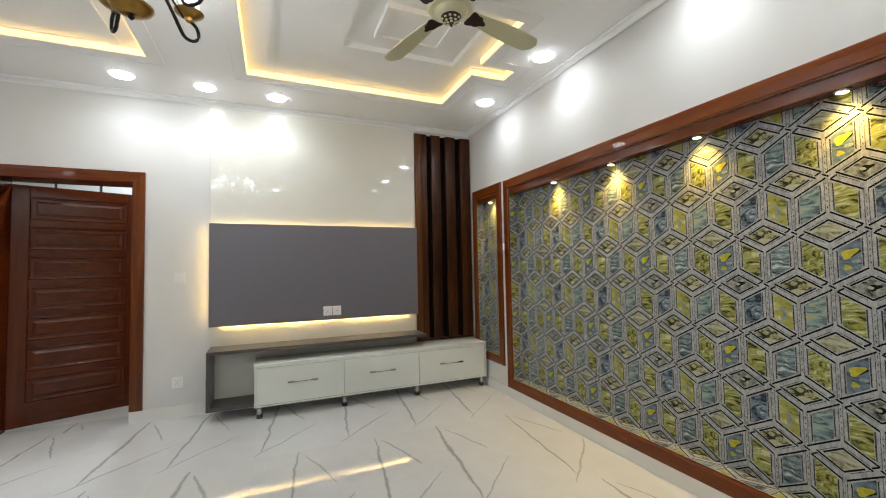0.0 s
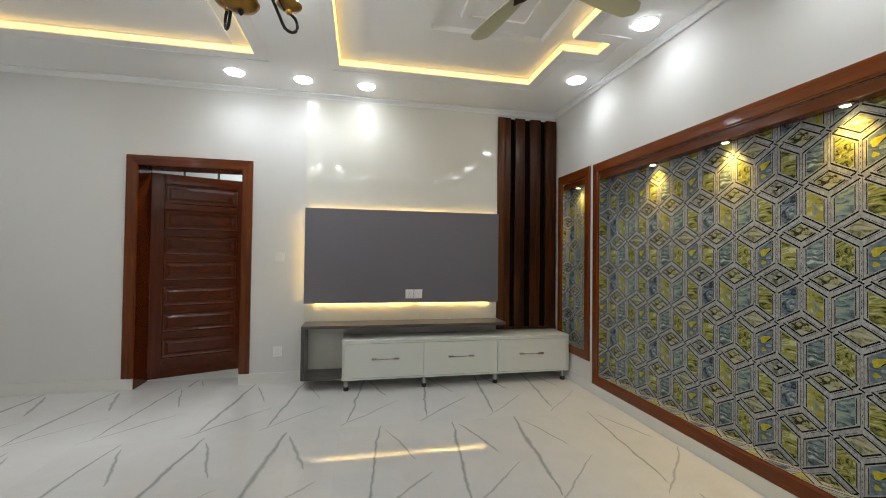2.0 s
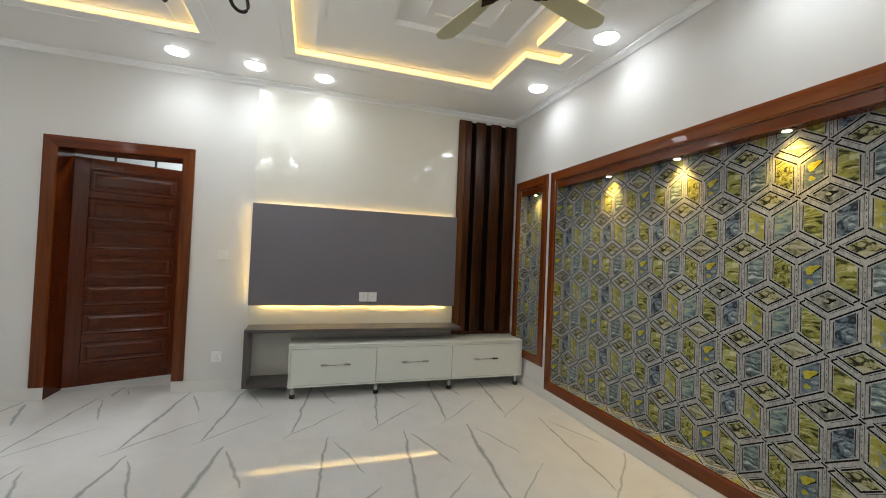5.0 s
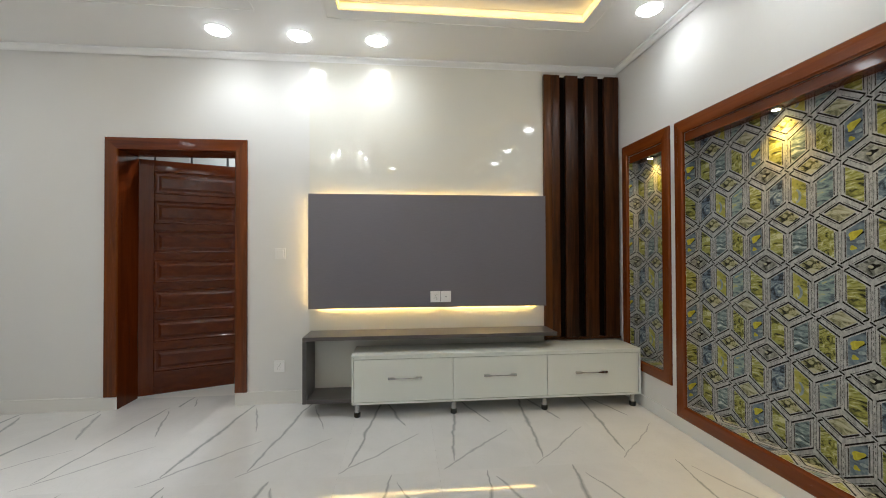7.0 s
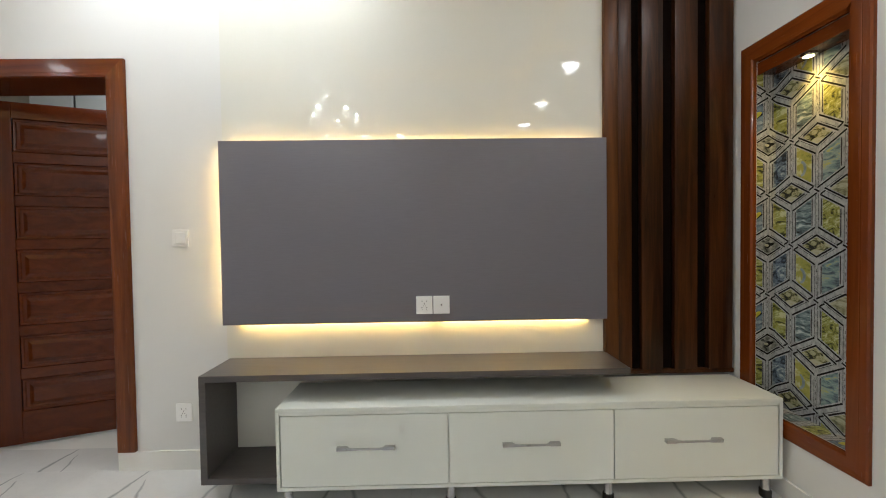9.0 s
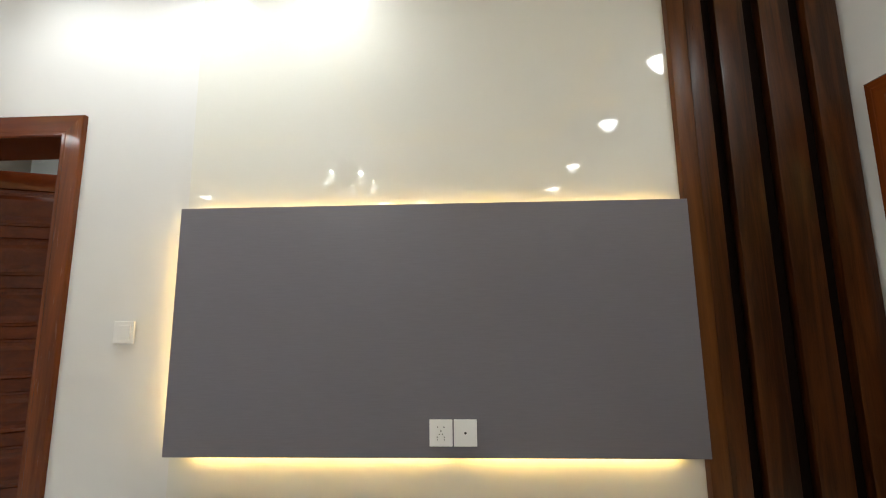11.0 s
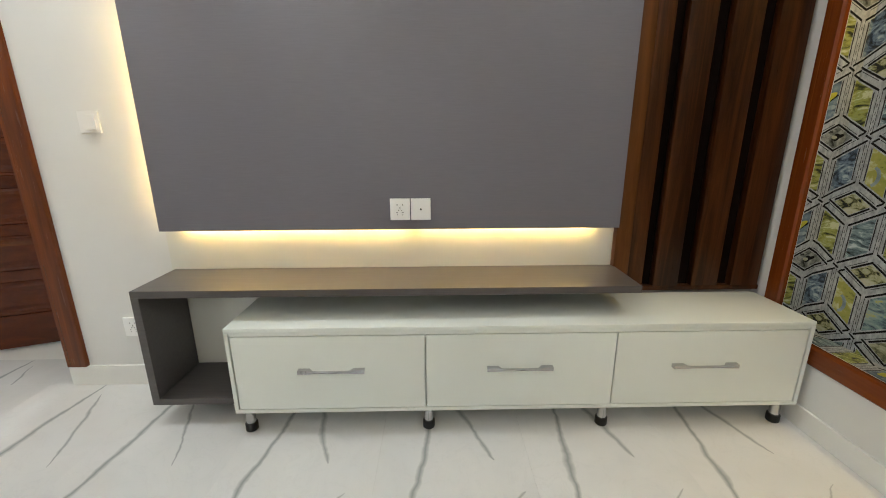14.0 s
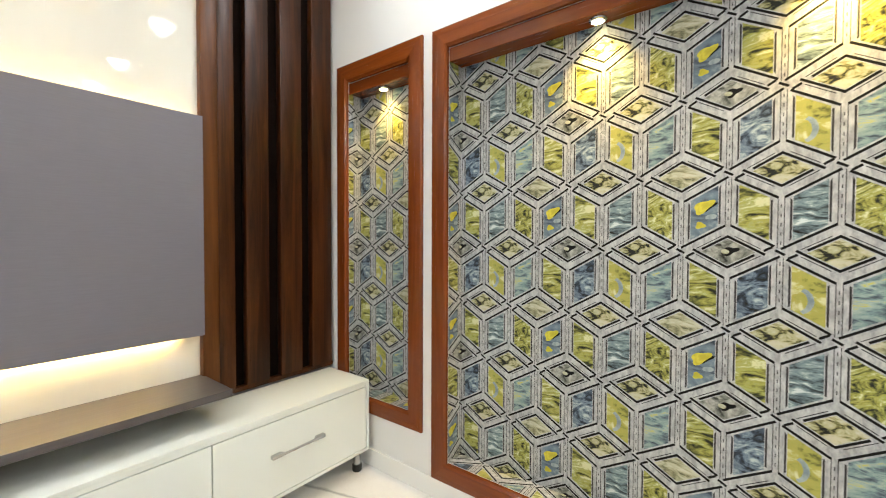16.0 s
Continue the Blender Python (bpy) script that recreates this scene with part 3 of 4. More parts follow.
part("led_strip", boxed(PX0 + 0.018, PX0 + 0.028, LY0, LY1, PZ0 + 0.05, PZ1 - 0.05), panel_glow, tv_panel, "warm light strip")


def plate(name, x0, x1, z0, z1, y, label, kind):
    """A square electrical plate on a wall that faces -y."""
    ob = thing(name, ((x0 + x1) / 2, y, (z0 + z1) / 2), label, "socket" if kind != "switch" else "light switch")
    part("plate", boxed(x0, x1, y - 0.009, y - 0.0005, z0, z1, 0.002), plastic_cream if kind == "switch" else plastic, ob)
    cx, cz = (x0 + x1) / 2, (z0 + z1) / 2
    if kind == "socket":
        for dx, dz, w, h in ((-0.012, 0.021, 0.005, 0.007), (0.012, 0.021, 0.005, 0.007), (0, 0.008, 0.004, 0.012), (-0.006, -0.004, 0.005, 0.005), (0.006, -0.004, 0.005, 0.005), (-0.013, -0.014, 0.008, 0.004), (0.013, -0.014, 0.008, 0.004), (-0.012, -0.024, 0.004, 0.006), (0.012, -0.024, 0.004, 0.006)):
            w, h = w * 0.7, h * 0.7
            part("slot", boxed(cx + dx - w / 2, cx + dx + w / 2, y - 0.0096, y - 0.0088, cz + dz - h / 2, cz + dz + h / 2), plastic_dark, ob)
    elif kind == "aerial":
        bm = lathe(bmesh.new(), [(0.0045, 0), (0.0045, 0.0012)], (cx, y - 0.009, cz), 12, pose(0, 0, 0, 90))
        part("jack", bm, plastic_dark, ob)
    else:
        part("rocker", boxed(cx - 0.022, cx + 0.030, y - 0.013, y - 0.0085, cz - 0.030, cz + 0.030, 0.002), plastic_cream, ob)
    return ob


plate("wall_socket", -1.752, -1.665, 0.850, 0.946, PY, "white square power socket on the grey television panel", "socket")
plate("aerial_socket", -1.660, -1.573, 0.850, 0.946, PY, "white square aerial socket on the grey television panel", "aerial")
plate("light_switch", -3.077, -2.990, 1.230, 1.322, 0.0, "white square light switch on the painted wall", "switch")
plate("wall_socket", -3.083, -2.997, 0.268, 0.366, 0.0, "white square power socket low on the painted wall", "socket")

# ---- television unit: open grey shelf frame over a white drawer cabinet ----
SX0, SX1, SY = -2.772, -0.715, -0.322
shelf = thing("shelf_unit", (-1.75, -0.2, 0.098), "grey-brown laminate shelf with an open end box", "shelf")
part("top_board", boxed(SX0, SX1, SY, -0.026, 0.588, 0.618, 0.0015), brown_laminate, shelf)
part("side_board", boxed(SX0, SX0 + 0.032, SY, -0.026, 0.098, 0.5875, 0.0015), brown_laminate, shelf)
part("bottom_board", boxed(SX0 + 0.0325, -2.392, SY, -0.026, 0.098, 0.128, 0.0015), brown_laminate, shelf)

CX0, CX1, CY, CZ0, CZ1 = -2.386, -0.032, -0.395, 0.104, 0.486
cabinet = thing("drawer_cabinet", (-1.2, -0.2, 0.0), "white high-gloss low cabinet with three drawers on chrome legs", "cabinet")
body = part("body", boxed(CX0 + 0.001, CX1 - 0.001, -0.372, -0.060, CZ0 + 0.017, CZ1 - 0.019), white_gloss, cabinet)
part("top_panel", boxed(CX0, CX1, CY, -0.058, CZ1 - 0.018, CZ1, 0.003), white_gloss, cabinet, smooth=True)
part("bottom_panel", boxed(CX0, CX1, CY, -0.058, CZ0, CZ0 + 0.016, 0.002), white_gloss, cabinet)
for x0, x1 in ((CX0, CX0 + 0.016), (CX1 - 0.016, CX1)):
    part("side_panel", boxed(x0, x1, CY, -0.0585, CZ0 + 0.0165, CZ1 - 0.0185, 0.002), white_gloss, cabinet)
part("front_rail", boxed(CX0 + 0.0165, CX1 - 0.0165, -0.392, -0.3725, CZ1 - 0.034, CZ1 - 0.0185, 0.001), white_gloss, cabinet)
edges = (CX0 + 0.0195, -1.597, -0.828, CX1 - 0.0195)
for k in range(3):
    x0, x1 = edges[k] + 0.0026, edges[k + 1] - 0.0026
    drawer = part("drawer_front", boxed(x0, x1, -0.3945, -0.3735, CZ0 + 0.0195, CZ1 - 0.0375, 0.0015), white_gloss, cabinet)
    cx, cz = (-1.974, -1.216, -0.460)[k], 0.302
    bm = bmesh.new()
    n, half = 18, 0.133
    rows = []
    for i in range(n + 1):
        s = -1 + 2 * i / n
        e = min(1.0, max(0.0, (abs(s) - 0.50) / 0.14))
        e = e * e * (3 - 2 * e)
        t, off = 0.0034 + 0.0042 * e, 0.024 - 0.004 * e
        back = 0.0145 - 0.0145 * (1 if abs(s) > 0.66 else 0)
        rows.append([bm.verts.new((cx + s * half, -0.395 - d, cz + z)) for d, z in ((off, -t), (off, t), (back, t), (back, -t))])
    for a, b in zip(rows, rows[1:]):
        for i in range(4):
            bm.faces.new((a[i], a[(i + 1) % 4], b[(i + 1) % 4], b[i]))
    bm.faces.new(rows[0])
    bm.faces.new(rows[-1])
    bmesh.ops.recalc_face_normals(bm, faces=bm.faces[:])
    part("handle", bm, chrome, drawer, "bowed chrome bar handle", smooth=True)
for x in (-2.345, -1.588, -0.842, -0.085):
    leg = part("leg", lathe(bmesh.new(), [(0.020, 0.036), (0.020, CZ0 - 0.004), (0.027, CZ0 - 0.004), (0.027, CZ0 - 0.0005)], (x, -0.358, 0), 20), chrome, cabinet, "chrome tube leg", smooth=True)
    part("foot", lathe(bmesh.new(), [(0.022, 0.0), (0.0255, 0.004), (0.0255, 0.034), (0.023, 0.038)], (x, -0.358, 0), 20), rubber, leg, "black rubber foot", smooth=True)


# ---- wallpapered niches ----
def clipped(poly, u0, u1, v0, v1):
    for axis, at, keep in ((0, u0, 1), (0, u1, -1), (1, v0, 1), (1, v1, -1)):
        out = []
        for k in range(len(poly)):
            p, q = poly[k], poly[(k + 1) % len(poly)]
            dp, dq = keep * (p[axis] - at), keep * (q[axis] - at)
            if dp >= 0:
                out.append(p)
            if (dp >= 0) != (dq >= 0):
                t = dp / (dp - dq)
                out.append((p[0] + t * (q[0] - p[0]), p[1] + t * (q[1] - p[1])))
        poly = out
        if len(poly) < 3:
            return []
    return poly


HALF_W, HALF_H, DROP = 0.1318, 0.0790, 0.1756


def inset(poly, d, uprights=None):
    """A convex polygon, counter-clockwise, drawn in by d; its second and fourth sides by uprights, if given."""
    n, lines = len(poly), []
    for k in range(n):
        p, q = Vector(poly[k]), Vector(poly[(k + 1) % n])
        e = (q - p).normalized()
        lines.append((p + Vector((-e.y, e.x)) * (uprights if uprights and k % 2 else d), e))
    out = []
    for k in range(n):
        (p, e), (q, g) = lines[k - 1], lines[k]
        t = ((q - p).x * g.y - (q - p).y * g.x) / (e.x * g.y - e.y * g.x)
        out.append(tuple(p + t * e))
    return out


LINE = 0.0076


def stroke(lay, p, q, ea, eb, width, lift, slot, past=False):
    """A printed line from p to q, drawn on by ea before p and eb after q; past: only the bit before p, from ea to -eb of it."""
    p, q = Vector(p), Vector(q)
    e = (q - p).normalized()
    if past:
        p, q = p - e * ea, p + e * eb
    else:
        p, q = p - e * ea, q + e * eb
    s = Vector((-e.y, e.x)) * (width / 2)
    lay([tuple(p - s), tuple(q - s), tuple(q + s), tuple(p + s)], lift, slot)


def wallpaper(bm, area, phase, place):
    """Blocks of diamonds and leaning faces printed over area = (u0, u1, v0, v1); place(u, v, lift) gives the spot in the room."""
    u0, u1, v0, v1 = area

    uv = bm.loops.layers.uv.verify()
    origin = [0.0, 0.0]

    def lay(poly, lift, slot):
        poly = clipped(poly, u0, u1, v0, v1)
        if len(poly) >= 3:
            f = bm.faces.new([bm.verts.new(place(u, v, lift)) for u, v in poly])
            f.material_index = slot
            for loop, (u, v) in zip(f.loops, poly):
                loop[uv].uv = (u - origin[0], v - origin[1])

    def blot(cx, cy, rx, ry, lean, lobes, depth, lift, slot):
        """A lobed spot of paint."""
        ring = []
        for k in range(22):
            a = 2 * math.pi * k / 22
            r = 1 + depth * math.cos(lobes * a + 0.6)
            x, y = rx * r * math.cos(a), ry * r * math.sin(a)
            ring.append((cx + x * math.cos(lean) - y * math.sin(lean), cy + x * math.sin(lean) + y * math.cos(lean)))
        lay(ring, lift, slot)

    lay([(u0, v0), (u1, v0), (u1, v1), (u0, v1)], 0.0, 0)
    row_step = HALF_H + DROP
    for r in range(int((v0 - phase[1]) / row_step) - 2, int((v1 - phase[1]) / row_step) + 3):
        for c in range(int((u0 - phase[0]) / (2 * HALF_W)) - 2, int((u1 - phase[0]) / (2 * HALF_W)) + 3):
            x, y = phase[0] + (2 * c + (r % 2)) * HALF_W, phase[1] + r * row_step
            a, h, s = HALF_W, HALF_H, DROP
            west, south, east, north = (x - a, y), (x, y - h), (x + a, y), (x, y + h)
            faces = ([west, south, east, north], [(x - a, y - s), (x, y - h - s), south, west], [(x, y - h - s), (x + a, y - s), east, south])
            origin[:] = [x, y]
            cell = (r % 2, c % 2)
            if cell == (0, 1):
                # yellow blossom with a dark edge on the slate face
                mx, my = x + a / 2, y - (h + s) / 2
                blot(mx + 0.012, my + 0.020, 0.024, 0.009, 0.55, 3, 0.25, 0.00024, 5)
                blot(mx - 0.002, my + 0.022, 0.032, 0.017, 0.62, 3, 0.22, 0.00028, 14)
                blot(mx + 0.020, my - 0.012, 0.014, 0.010, 0.3, 2, 0.2, 0.00026, 15)
                blot(mx - 0.010, my - 0.040, 0.014, 0.011, 0.0, 3, 0.2, 0.00028, 14)
            elif cell == (1, 0):
                # pale blue bow on the sunny face
                mx, my = x - a / 2, y - (h + s) / 2
                turns = [-1.3 + 0.32 * k for k in range(9)]
                outer = [(mx - 0.020 + 0.034 * math.cos(b), my - 0.016 + 0.040 * math.sin(b)) for b in turns]
                inner = [(mx - 0.024 + 0.023 * math.cos(b), my - 0.016 + 0.031 * math.sin(b)) for b in turns]
                for k in range(8):
                    lay([inner[k], outer[k], outer[k + 1], inner[k + 1]], 0.00026, 15)
            elif cell == (1, 1):
                # dark knot with a pale bead on the grey diamond
                blot(x + 0.008, y + 0.003, 0.020, 0.012, 0.4, 3, 0.3, 0.00024, 5)
                blot(x - 0.006, y + 0.001, 0.010, 0.008, 0.0, 2, 0.1, 0.00028, 11)
            for kind, poly in enumerate(faces):
                slot = FILLS[cell][kind]
                lay(inset(poly, 0.0310) if kind == 0 else inset(poly, 0.0185, 0.0275), 0.0002, slot)
                ring = inset(poly, 0.0246 if kind == 0 else 0.0094)
                if kind == 0:
                    # each side as (start, end) past its two corners: lines weave with the next diamond's at the side tips
                    for k, (ea, eb) in enumerate(((0.014, 0.002), (0.002, -0.016), (0.014, 0.002), (0.002, -0.016))):
                        stroke(lay, ring[k], ring[(k + 1) % 4], ea, eb, LINE, 0.0003, 5)
                        if eb < 0:
                            stroke(lay, ring[(k + 1) % 4], ring[k], 0.034, -0.009, LINE, 0.0003, 5, True)
                    thread = inset(poly, 0.0150)
                    for k in range(4):
                        stroke(lay, thread[k], thread[(k + 1) % 4], -0.020, -0.020, 0.0024, 0.0002, 6)
                    continue
                ea, eb = (0.002, -0.006) if kind == 1 else (0.010, 0.002)
                stroke(lay, ring[0], ring[1], ea, eb, LINE, 0.0003, 5)
                stroke(lay, ring[2], ring[3], ea, eb, LINE, 0.0003, 5)
                if kind == 1:
                    e = (Vector(south) - Vector(west)).normalized()
                    w = Vector(west)
                    stroke(lay, tuple(w - e * 0.015), tuple(w + e * 0.013), 0, 0, LINE, 0.0003, 5)
                for k in (1, 3):
                    for d0, d1 in ((0.0064, 0.0086), (0.0204, 0.0254)):
                        g, g2 = inset(poly, d0), inset(poly, d1)
                        lay([g[k], g[(k + 1) % 4], g2[(k + 1) % 4], g2[k]], 0.0002, 6)
            # broken pale thread down the upright bands
            for xc in (x, x + a):
                top = y - h if xc == x else y
                for k in range(5):
                    z = top - s * (0.16 + 0.16 * k)
                    lay([(xc - 0.0012, z - 0.011), (xc + 0.0012, z - 0.011), (xc + 0.0012, z), (xc - 0.0012, z)], 0.0002, 6)


PAPERS = [paper_silver, paper_swirl, paper_streak, paper_olive, paper_sun, paper_black, paper_taupe, paper_slate, paper_blue, paper_navy, paper_teal, paper_pale, paper_leaf, paper_grey, paper_bright, paper_sky]
# fills by (row parity, column parity): diamond, leaning face, facing face
FILLS = {(0, 0): (12, 2, 8), (0, 1): (11, 1, 7), (1, 0): (12, 4, 10), (1, 1): (13, 3, 9)}
frame_profile = [(0.0, 0.0), (0.0, 0.014), (0.006, 0.020), (0.030, 0.022), (0.034, 0.0212), (0.038, 0.022), (0.078, 0.022), (0.086, 0.014), (0.090, 0.014), (0.090, 0.0)]


def niche(area, frame_edges, phase, lamps, label, paper_label):
    """A lit wallpapered recess with a moulded wooden frame, in the wall on x = 0."""
    y0, y1, z0, z1 = area
    bm = bmesh.new()
    soffit = 2.062
    wallpaper(bm, (-y1, -y0, z0, soffit), phase, lambda u, v, lift: (DEEP - lift, -u, v))
    wallpaper(bm, (-y1 - 0.10, -y1, z0, soffit), phase, lambda u, v, lift: (DEEP + u + y1, y1 - lift - 0.0015, v))
    wallpaper(bm, (-y0, -y0 + 0.10, z0, soffit), phase, lambda u, v, lift: (DEEP - u - y0, y0 + lift + 0.0015, v))
    wallpaper(bm, (-y1, -y0, z0 - 0.10, z0), phase, lambda u, v, lift: (DEEP - (z0 - v), -u, z0 + lift + 0.0015))
    paper = structure("wallpaper", bm, PAPERS, paper_label, "wallpaper")
    oy0, oy1, oz0, oz1 = frame_edges
    frame_ob = thing("niche_surround", (0.0, (oy0 + oy1) / 2, oz0), label, "frame", "niche frames")
    out, widths = (-1, 0, 0), 0.090

    def scaled(width):
        return [(w * width / 0.090, h) for w, h in frame_profile]

    part("upright", side_bar((0, oy0, oz0), (0, oy0, oz1), (0, 1, 0), out, scaled(y0 - oy0)), red_wood_z, frame_ob)
    part("upright", side_bar((0, oy1, oz0), (0, oy1, oz1), (0, -1, 0), out, scaled(oy1 - y1)), red_wood_z, frame_ob)
    part("head", side_bar((0, oy0, oz1), (0, oy1, oz1), (0, 0, -1), out, scaled(oz1 - z1)), red_wood_y, frame_ob)
    part("sill", side_bar((0, oy0, oz0), (0, oy1, oz0), (0, 0, 1), out, scaled(z0 - oz0)), red_wood_y, frame_ob)
    pelmet = part("pelmet", boxed(0.001, 0.014, y0 + 0.001, y1 - 0.001, soffit - 0.004, z1 - 0.001, 0.003), red_wood_y, frame_ob)
    part("soffit", boxed(0.0145, DEEP - 0.001, y0 + 0.001, y1 - 0.001, soffit, soffit + 0.014), red_wood_y, frame_ob)
    for y in lamps:
        lamp = thing("niche_lamp", (0.052, y, soffit - 0.012), "small round warm downlight under the niche head", "downlight", "niche lamps")
        part("bezel", lathe(bmesh.new(), [(0.022, soffit - 0.010), (0.029, soffit - 0.009), (0.033, soffit - 0.004), (0.033, soffit - 0.0005)], (0.052, y, 0), 24), chrome, lamp, smooth=True)
        part("lens", lathe(bmesh.new(), [(0.015, soffit - 0.013), (0.021, soffit - 0.0105)], (0.052, y, 0), 20), niche_glow, lamp)
        data = bpy.data.lights.new("niche_light", "SPOT")
        data.energy, data.color, data.spot_size, data.spot_blend, data.shadow_soft_size = NICHE_W * (0.45 if len(lamps) == 1 else 1.0), (1.0, 0.63, 0.13), radians(108), 1.0, 0.026
        ob = new("niche_light", data)
        ob.matrix_world = look((0.050, y, soffit - 0.018), (0.080, y, soffit - 0.30))


niche(NARROW, (-0.748, -0.107, 0.288, 2.222), (0.284, 1.449), (-0.42,), "narrow glossy red-brown wooden frame round a wallpapered niche", "geometric yellow, blue and silver wallpaper in the narrow niche")
niche(WIDE, (-4.24, -0.811, 0.094, 2.215), (2.0875, 1.4584), tuple(-0.90 - 0.65 * k for k in range(1, 5)), "wide glossy red-brown wooden frame round a wallpapered niche", "geometric yellow, blue and silver wallpaper in the wide niche")

# ---- ceiling lights ----
for x, y in [(-3.388, -0.37), (-2.790, -0.345), (-2.195, -0.325)] + [(sx, y) for y in (-0.92, -1.86, -3.0, -3.95) for sx in (-0.265, 2 * MIDX + 0.265)] + [(x, 2 * MIDY + 0.35) for x in (-3.388, -2.79, -2.195)]:
    lamp = thing("downlight", (x, y, TOP - 0.006), "round white recessed ceiling downlight, lit", "downlight", "ceiling downlights")
    part("trim_ring", lathe(bmesh.new(), [(0.066, TOP - 0.005), (0.084, TOP - 0.005), (0.090, TOP - 0.0005)], (x, y, 0), 32), plastic, lamp, smooth=True)
    part("diffuser", lathe(bmesh.new(), [(0.020, TOP - 0.026), (0.050, TOP - 0.023), (0.072, TOP - 0.015), (0.083, TOP - 0.0055)], (x, y, 0), 32), spot_glow, lamp, smooth=True)
    data = bpy.data.lights.new("downlight_beam", "SPOT")
    data.energy, data.color, data.spot_size, data.spot_blend, data.shadow_soft_size = SPOT_W * (0.76 if LEFT + 1 < x < -1 else 0.6), SPOT_COLOUR, radians(162), 1.0, 0.06
    ob = new("downlight_beam", data)
    ob.matrix_world = look((x, y, TOP - 0.034), (x, y, 0))

for rects, inner in TRAYS:
    (a, b, c, d), (ta, tb, tc, td) = rects
    right = ta >= b - 1e-6
    strip = thing("cove_light", ((a + b) / 2, (c + d) / 2, TOP), "warm yellow light strip round a ceiling tray", "strip light", "cove lights")
    t, z0, z1 = 0.010, TOP + 0.010, TOP + 0.048
    inx, tip = (b, tb) if right else (a, ta)
    outx = a if right else b
    s = 1 if right else -1

    def led(x0, x1, y0, y1):
        part("led_strip", boxed(min(x0, x1), max(x0, x1), min(y0, y1), max(y0, y1), z0, z1), cove_glow, strip)

    led(a + 0.012, b - 0.012, d - 0.002, d - t)
    led(a + 0.012, b - 0.012, c + 0.002, c + t)
    led(outx + s * 0.002, outx + s * t, c + 0.012, d - 0.012)
    led(inx - s * 0.002, inx - s * t, c + 0.012, tc - 0.002)
    led(inx - s * 0.002, inx - s * t, td + 0.002, d - 0.012)
    led(inx, tip - s * 0.012, td - 0.002, td - t)
    led(inx, tip - s * 0.012, tc + 0.002, tc + t)
    led(tip - s * 0.002, tip - s * t, tc + 0.012, td - 0.012)

# ---- ceiling fan ----
FX, FY, FZ = -1.325, -2.445, 2.70
fan = thing("ceiling_fan", (FX, FY, TOP), "cream ceiling fan with four blades and maroon leaf brackets", "ceiling fan")
part("canopy", lathe(bmesh.new(), [(0.02, TOP - 0.075), (0.05, TOP - 0.06), (0.065, TOP - 0.02), (0.065, TOP - 0.0005)], (FX, FY, 0), 28), fan_paint, fan, smooth=True)
part("downrod", lathe(bmesh.new(), [(0.013, FZ + 0.10), (0.013, TOP - 0.06)], (FX, FY, 0), 14), fan_paint, fan, smooth=True)
part("motor_housing", lathe(bmesh.new(), [(0.056, FZ + 0.000), (0.076, FZ + 0.006), (0.088, FZ + 0.020), (0.095, FZ + 0.030), (0.120, FZ + 0.036), (0.130, FZ + 0.050), (0.128, FZ + 0.075), (0.108, FZ + 0.100), (0.070, FZ + 0.112), (0.03, FZ + 0.125)], (FX, FY, 0), 36), fan_paint, fan, smooth=True)
cap = part("filigree_cap", lathe(bmesh.new(), [(0.004, FZ - 0.036), (0.020, FZ - 0.032), (0.042, FZ - 0.022), (0.055, FZ - 0.006), (0.058, FZ + 0.004)], (FX, FY, 0), 28), maroon, fan, "maroon and cream filigree cap", smooth=True)
for ring_r, ring_z, count in ((0.020, -0.0325, 5), (0.034, -0.0265, 8), (0.048, -0.0150, 11)):
    for k in range(count):
        a = 2 * math.pi * (k + 0.3 * count) / count
        c = Vector((FX + ring_r * math.cos(a), FY + ring_r * math.sin(a), FZ + ring_z))
        part("fretwork", lathe(bmesh.new(), [(0.0045, -0.003), (0.0085, -0.001), (0.0085, 0.003)], c, 8), fan_paint, cap)
part("finial", lathe(bmesh.new(), [(0.001, FZ - 0.056), (0.007, FZ - 0.048), (0.009, FZ - 0.040), (0.005, FZ - 0.034)], (FX, FY, 0), 14), maroon, fan, smooth=True)
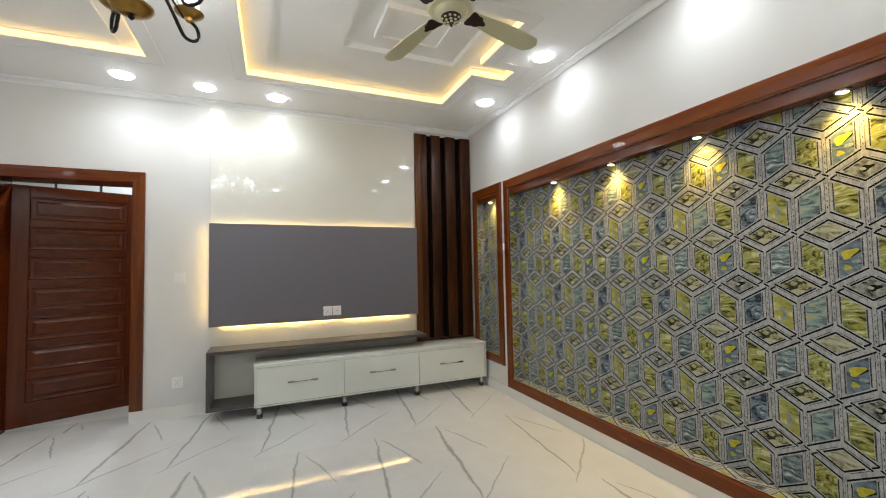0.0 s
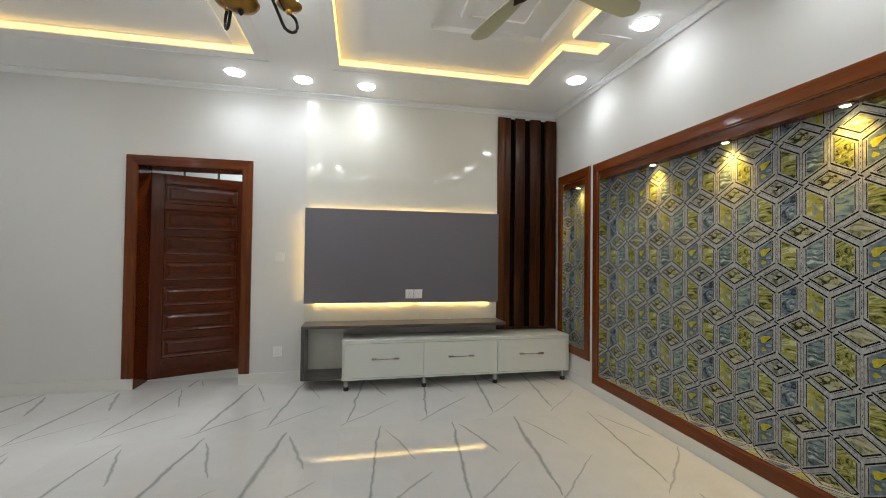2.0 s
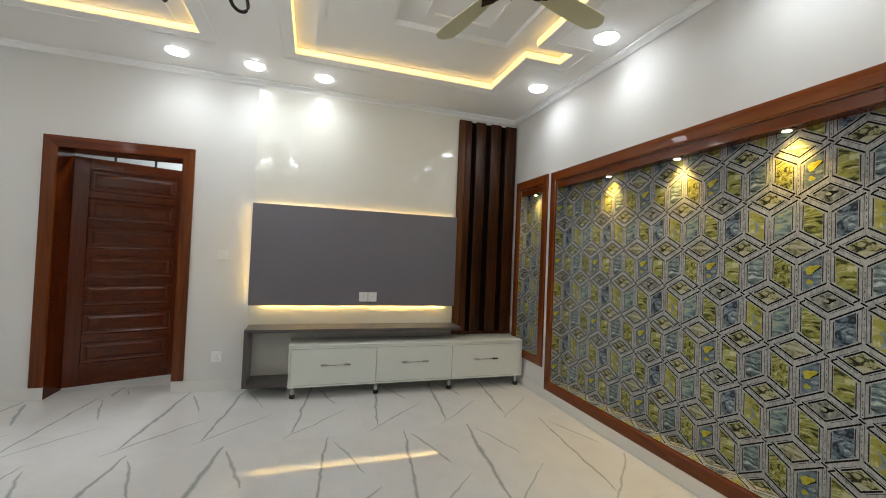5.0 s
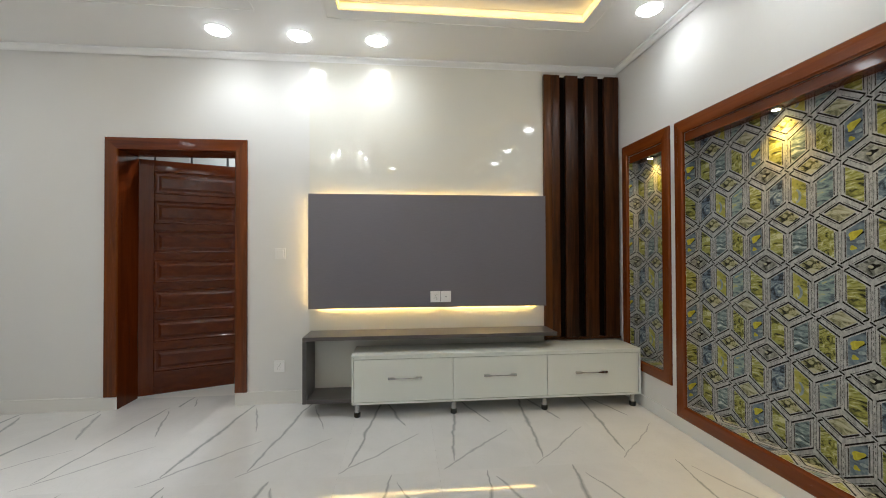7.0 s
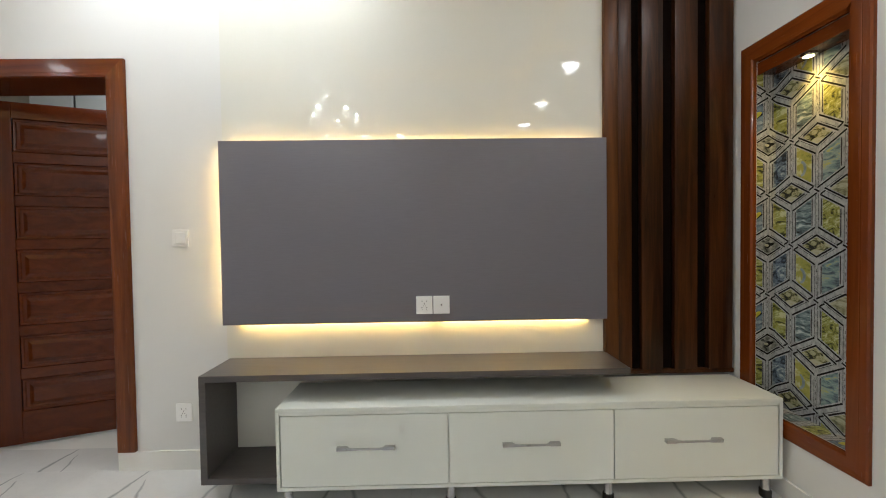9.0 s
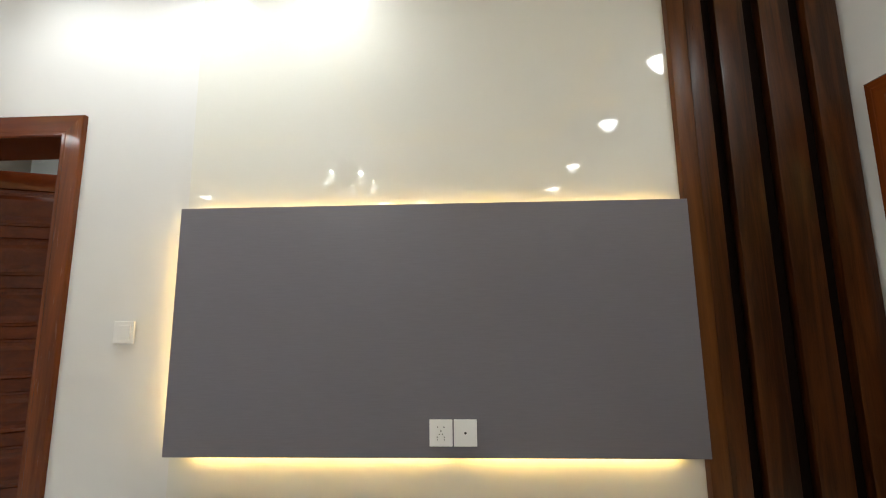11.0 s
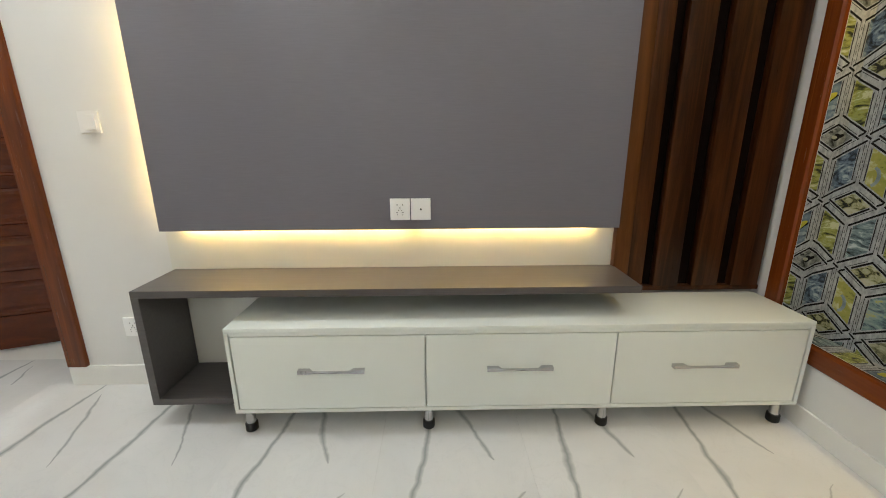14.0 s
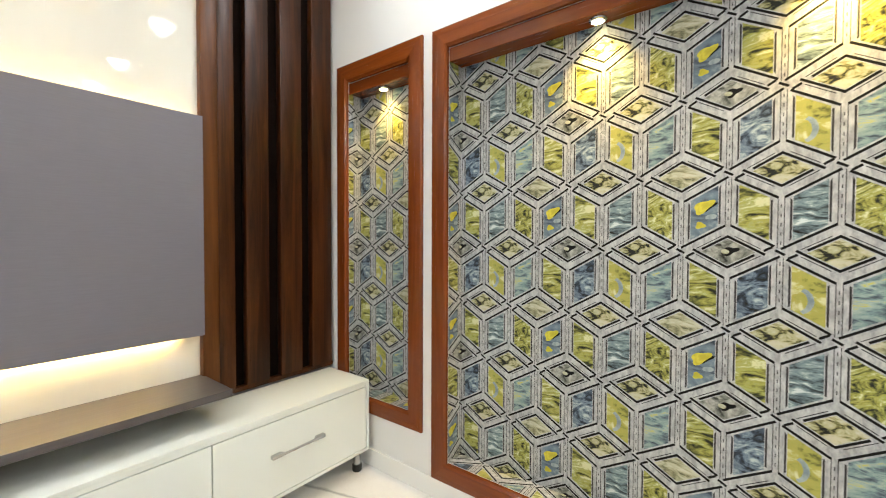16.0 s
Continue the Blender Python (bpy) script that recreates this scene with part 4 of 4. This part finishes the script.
for k in range(4):
    turn = Matrix.Translation((0, 0, FZ + 0.056 - TOP)) @ pose(0, 0, 0, 0, 0, 14 + 90 * k)
    bm = bmesh.new()
    rows, n = [], 14
    for i in range(n + 1):
        s = i / n
        x = 0.118 + 0.572 * s
        half = 0.032 + 0.042 * math.sin(math.pi * min(1.0, s * 1.25) / 2) - 0.010 * s
        if s > 0.9:
            half *= math.sqrt(max(0.05, 1 - ((s - 0.9) / 0.105) ** 2))
        z, tilt = 0.002 * s, -0.15
        rows.append([bm.verts.new((x, y, z + y * tilt + h)) for y, h in ((-half, -0.003), (half, -0.003), (half, 0.003), (-half, 0.003))])
    for a, b in zip(rows, rows[1:]):
        for i in range(4):
            bm.faces.new((a[i], a[(i + 1) % 4], b[(i + 1) % 4], b[i]))
    bm.faces.new(rows[0])
    bm.faces.new(rows[-1])
    bmesh.ops.recalc_face_normals(bm, faces=bm.faces[:])
    bm.transform(turn)
    blade = part("blade", bm, fan_paint, fan, smooth=True, local=True)
    bm = bmesh.new()
    outline = []
    for i in range(40):
        a = 2 * math.pi * i / 40
        r = 0.058 * (0.62 + 0.30 * abs(math.cos(1.5 * a)) + 0.12 * math.cos(6 * a))
        outline.append((0.176 + 1.30 * r * math.cos(a), 0.95 * r * math.sin(a)))
    for h in (-0.011, -0.0055):
        outline_verts = [bm.verts.new((x, y, h - 0.003 - y * 0.15)) for x, y in outline]
        bm.faces.new(outline_verts)
    bm.verts.ensure_lookup_table()
    for i in range(40):
        bm.faces.new((bm.verts[i], bm.verts[(i + 1) % 40], bm.verts[40 + (i + 1) % 40], bm.verts[40 + i]))
    bmesh.ops.recalc_face_normals(bm, faces=bm.faces[:])
    bm.transform(turn)
    part("leaf_bracket", bm, maroon, blade, "maroon leaf-shaped bracket", local=True)

# ---- chandelier: a brass dish and five iron scroll arms, each with a cup and a lit crystal shade ----
HX, HY, HZ = -2.765, -2.425, 2.42
chandelier = thing("chandelier", (HX, HY, TOP), "black iron scroll chandelier with brass cups and lit crystal shades", "chandelier")
part("canopy", lathe(bmesh.new(), [(0.02, TOP - 0.05), (0.06, TOP - 0.03), (0.07, TOP - 0.0005)], (HX, HY, 0), 24), bronze, chandelier, smooth=True)
part("stem", lathe(bmesh.new(), [(0.008, HZ + 0.24), (0.008, TOP - 0.04)], (HX, HY, 0), 12), iron, chandelier, smooth=True)
part("column", lathe(bmesh.new(), [(0.020, HZ + 0.016), (0.016, HZ + 0.06), (0.030, HZ + 0.10), (0.018, HZ + 0.15), (0.026, HZ + 0.20), (0.010, HZ + 0.25)], (HX, HY, 0), 24), iron, chandelier, smooth=True)
part("dish", lathe(bmesh.new(), [(0.014, HZ - 0.030), (0.040, HZ - 0.026), (0.066, HZ - 0.012), (0.078, HZ + 0.004), (0.078, HZ + 0.009), (0.055, HZ + 0.011), (0.020, HZ + 0.018)], (HX, HY, 0), 32), bronze, chandelier, "aged brass dish", smooth=True)
part("finial", lathe(bmesh.new(), [(0.002, HZ - 0.052), (0.010, HZ - 0.044), (0.013, HZ - 0.036), (0.007, HZ - 0.0305)], (HX, HY, 0), 16), iron, chandelier, smooth=True)
for k in range(5):
    a = radians(-25 + 72 * k)
    d = Vector((math.cos(a), math.sin(a), 0))

    def spot(r, z):
        return Vector((HX, HY, HZ)) + d * r + Vector((0, 0, z))

    # the arm springs from the column, sweeps under its cup and curls up into it
    line = [spot(0.022 + 0.19 * s, 0.25 - 0.225 * s ** 1.35) for s in [i / 10 for i in range(11)]]
    line += [spot(0.252 + 0.050 * math.sin(b), 0.048 - 0.048 * math.cos(b)) for b in [-0.55 + 0.32 * i for i in range(10)]] + [spot(0.252, 0.098)]
    arm = part("arm", tube(bmesh.new(), line, 0.0078), iron, chandelier, smooth=True)
    brace = [spot(0.055 + 0.17 * s, 0.205 - 0.115 * s + 0.02 * math.sin(math.pi * s)) for s in [i / 8 for i in range(9)]]
    part("brace", tube(bmesh.new(), brace, 0.0042), iron, arm, smooth=True)
    curl = [spot(0.165 + (0.024 + 0.0125 * b) * math.cos(b + 2.2), 0.250 + (0.024 + 0.0125 * b) * math.sin(b + 2.2)) for b in [0.35 * i for i in range(19)]]
    part("scroll", tube(bmesh.new(), curl, 0.0065), iron, arm, smooth=True)
    c = spot(0.252, 0.118)
    part("cup", lathe(bmesh.new(), [(0.014, -0.030), (0.016, -0.014), (0.042, -0.006), (0.060, 0.010), (0.061, 0.016), (0.040, 0.013), (0.020, 0.012)], c, 26), bronze, arm, "aged brass cup", smooth=True)
    part("shade", lathe(bmesh.new(), [(0.030, 0.0125), (0.038, 0.020), (0.040, 0.070), (0.043, 0.120), (0.046, 0.135), (0.041, 0.134)], c, 22), shade_glow, arm, "lit crystal glass shade", smooth=True)
    part("bulb", lathe(bmesh.new(), [(0.009, 0.1345), (0.014, 0.142), (0.016, 0.156), (0.010, 0.172), (0.002, 0.180)], c, 16), bulb_glow, arm, "lit glass bulb", smooth=True)

# ---- floor tiles ----
rows_y = [(0.25, 0.0)] + [(-k * TILE_L, max(BACK, -(k + 1) * TILE_L)) for k in range(5) if -k * TILE_L > BACK]
# how far the main vein lies from its usual place in the tiles of the second and third rows, tile by tile
DRIFT = {1: (0.0, -0.06, 0.04, -0.07, -0.06, -0.01, -0.03, -0.06), 2: (0.0, 0.05, -0.01, -0.05, 0.06, 0.04, -0.03, 0.06)}
meshes = {}
for row, (y_top, y_low) in enumerate(rows_y):
    for k in range(-3, 8):
        x0 = -4.10 + TILE_W * k
        xa, xb = max(x0, LEFT), min(x0 + TILE_W, 0.0)
        if y_top > 0:
            xa, xb = max(xa, DOOR_L), min(xb, DOOR_R)
        if xb - xa < 0.01:
            continue
        drift = DRIFT[row][k + 1] if row in DRIFT and -1 <= k <= 6 else (0.03, -0.04, 0.0)[(row + k) % 3]
        key = (round(xa - x0, 3), round(xb - x0, 3), round(y_top - y_low, 3), drift)
        if key not in meshes:
            bm = boxed(key[0] + 0.0002, key[1] - 0.0002, -key[2] + 0.0002, -0.0002, -0.009, 0.0)
            layer = bm.loops.layers.uv.verify()
            for f in bm.faces:
                for loop in f.loops:
                    loop[layer].uv = (loop.vert.co.x - drift, loop.vert.co.y)
            meshes[key] = finish("tile", bm, marble, False)
        tile = new("tile", meshes[key])
        tile.location = (x0, y_top, 0.0)
        tile.parent = floor
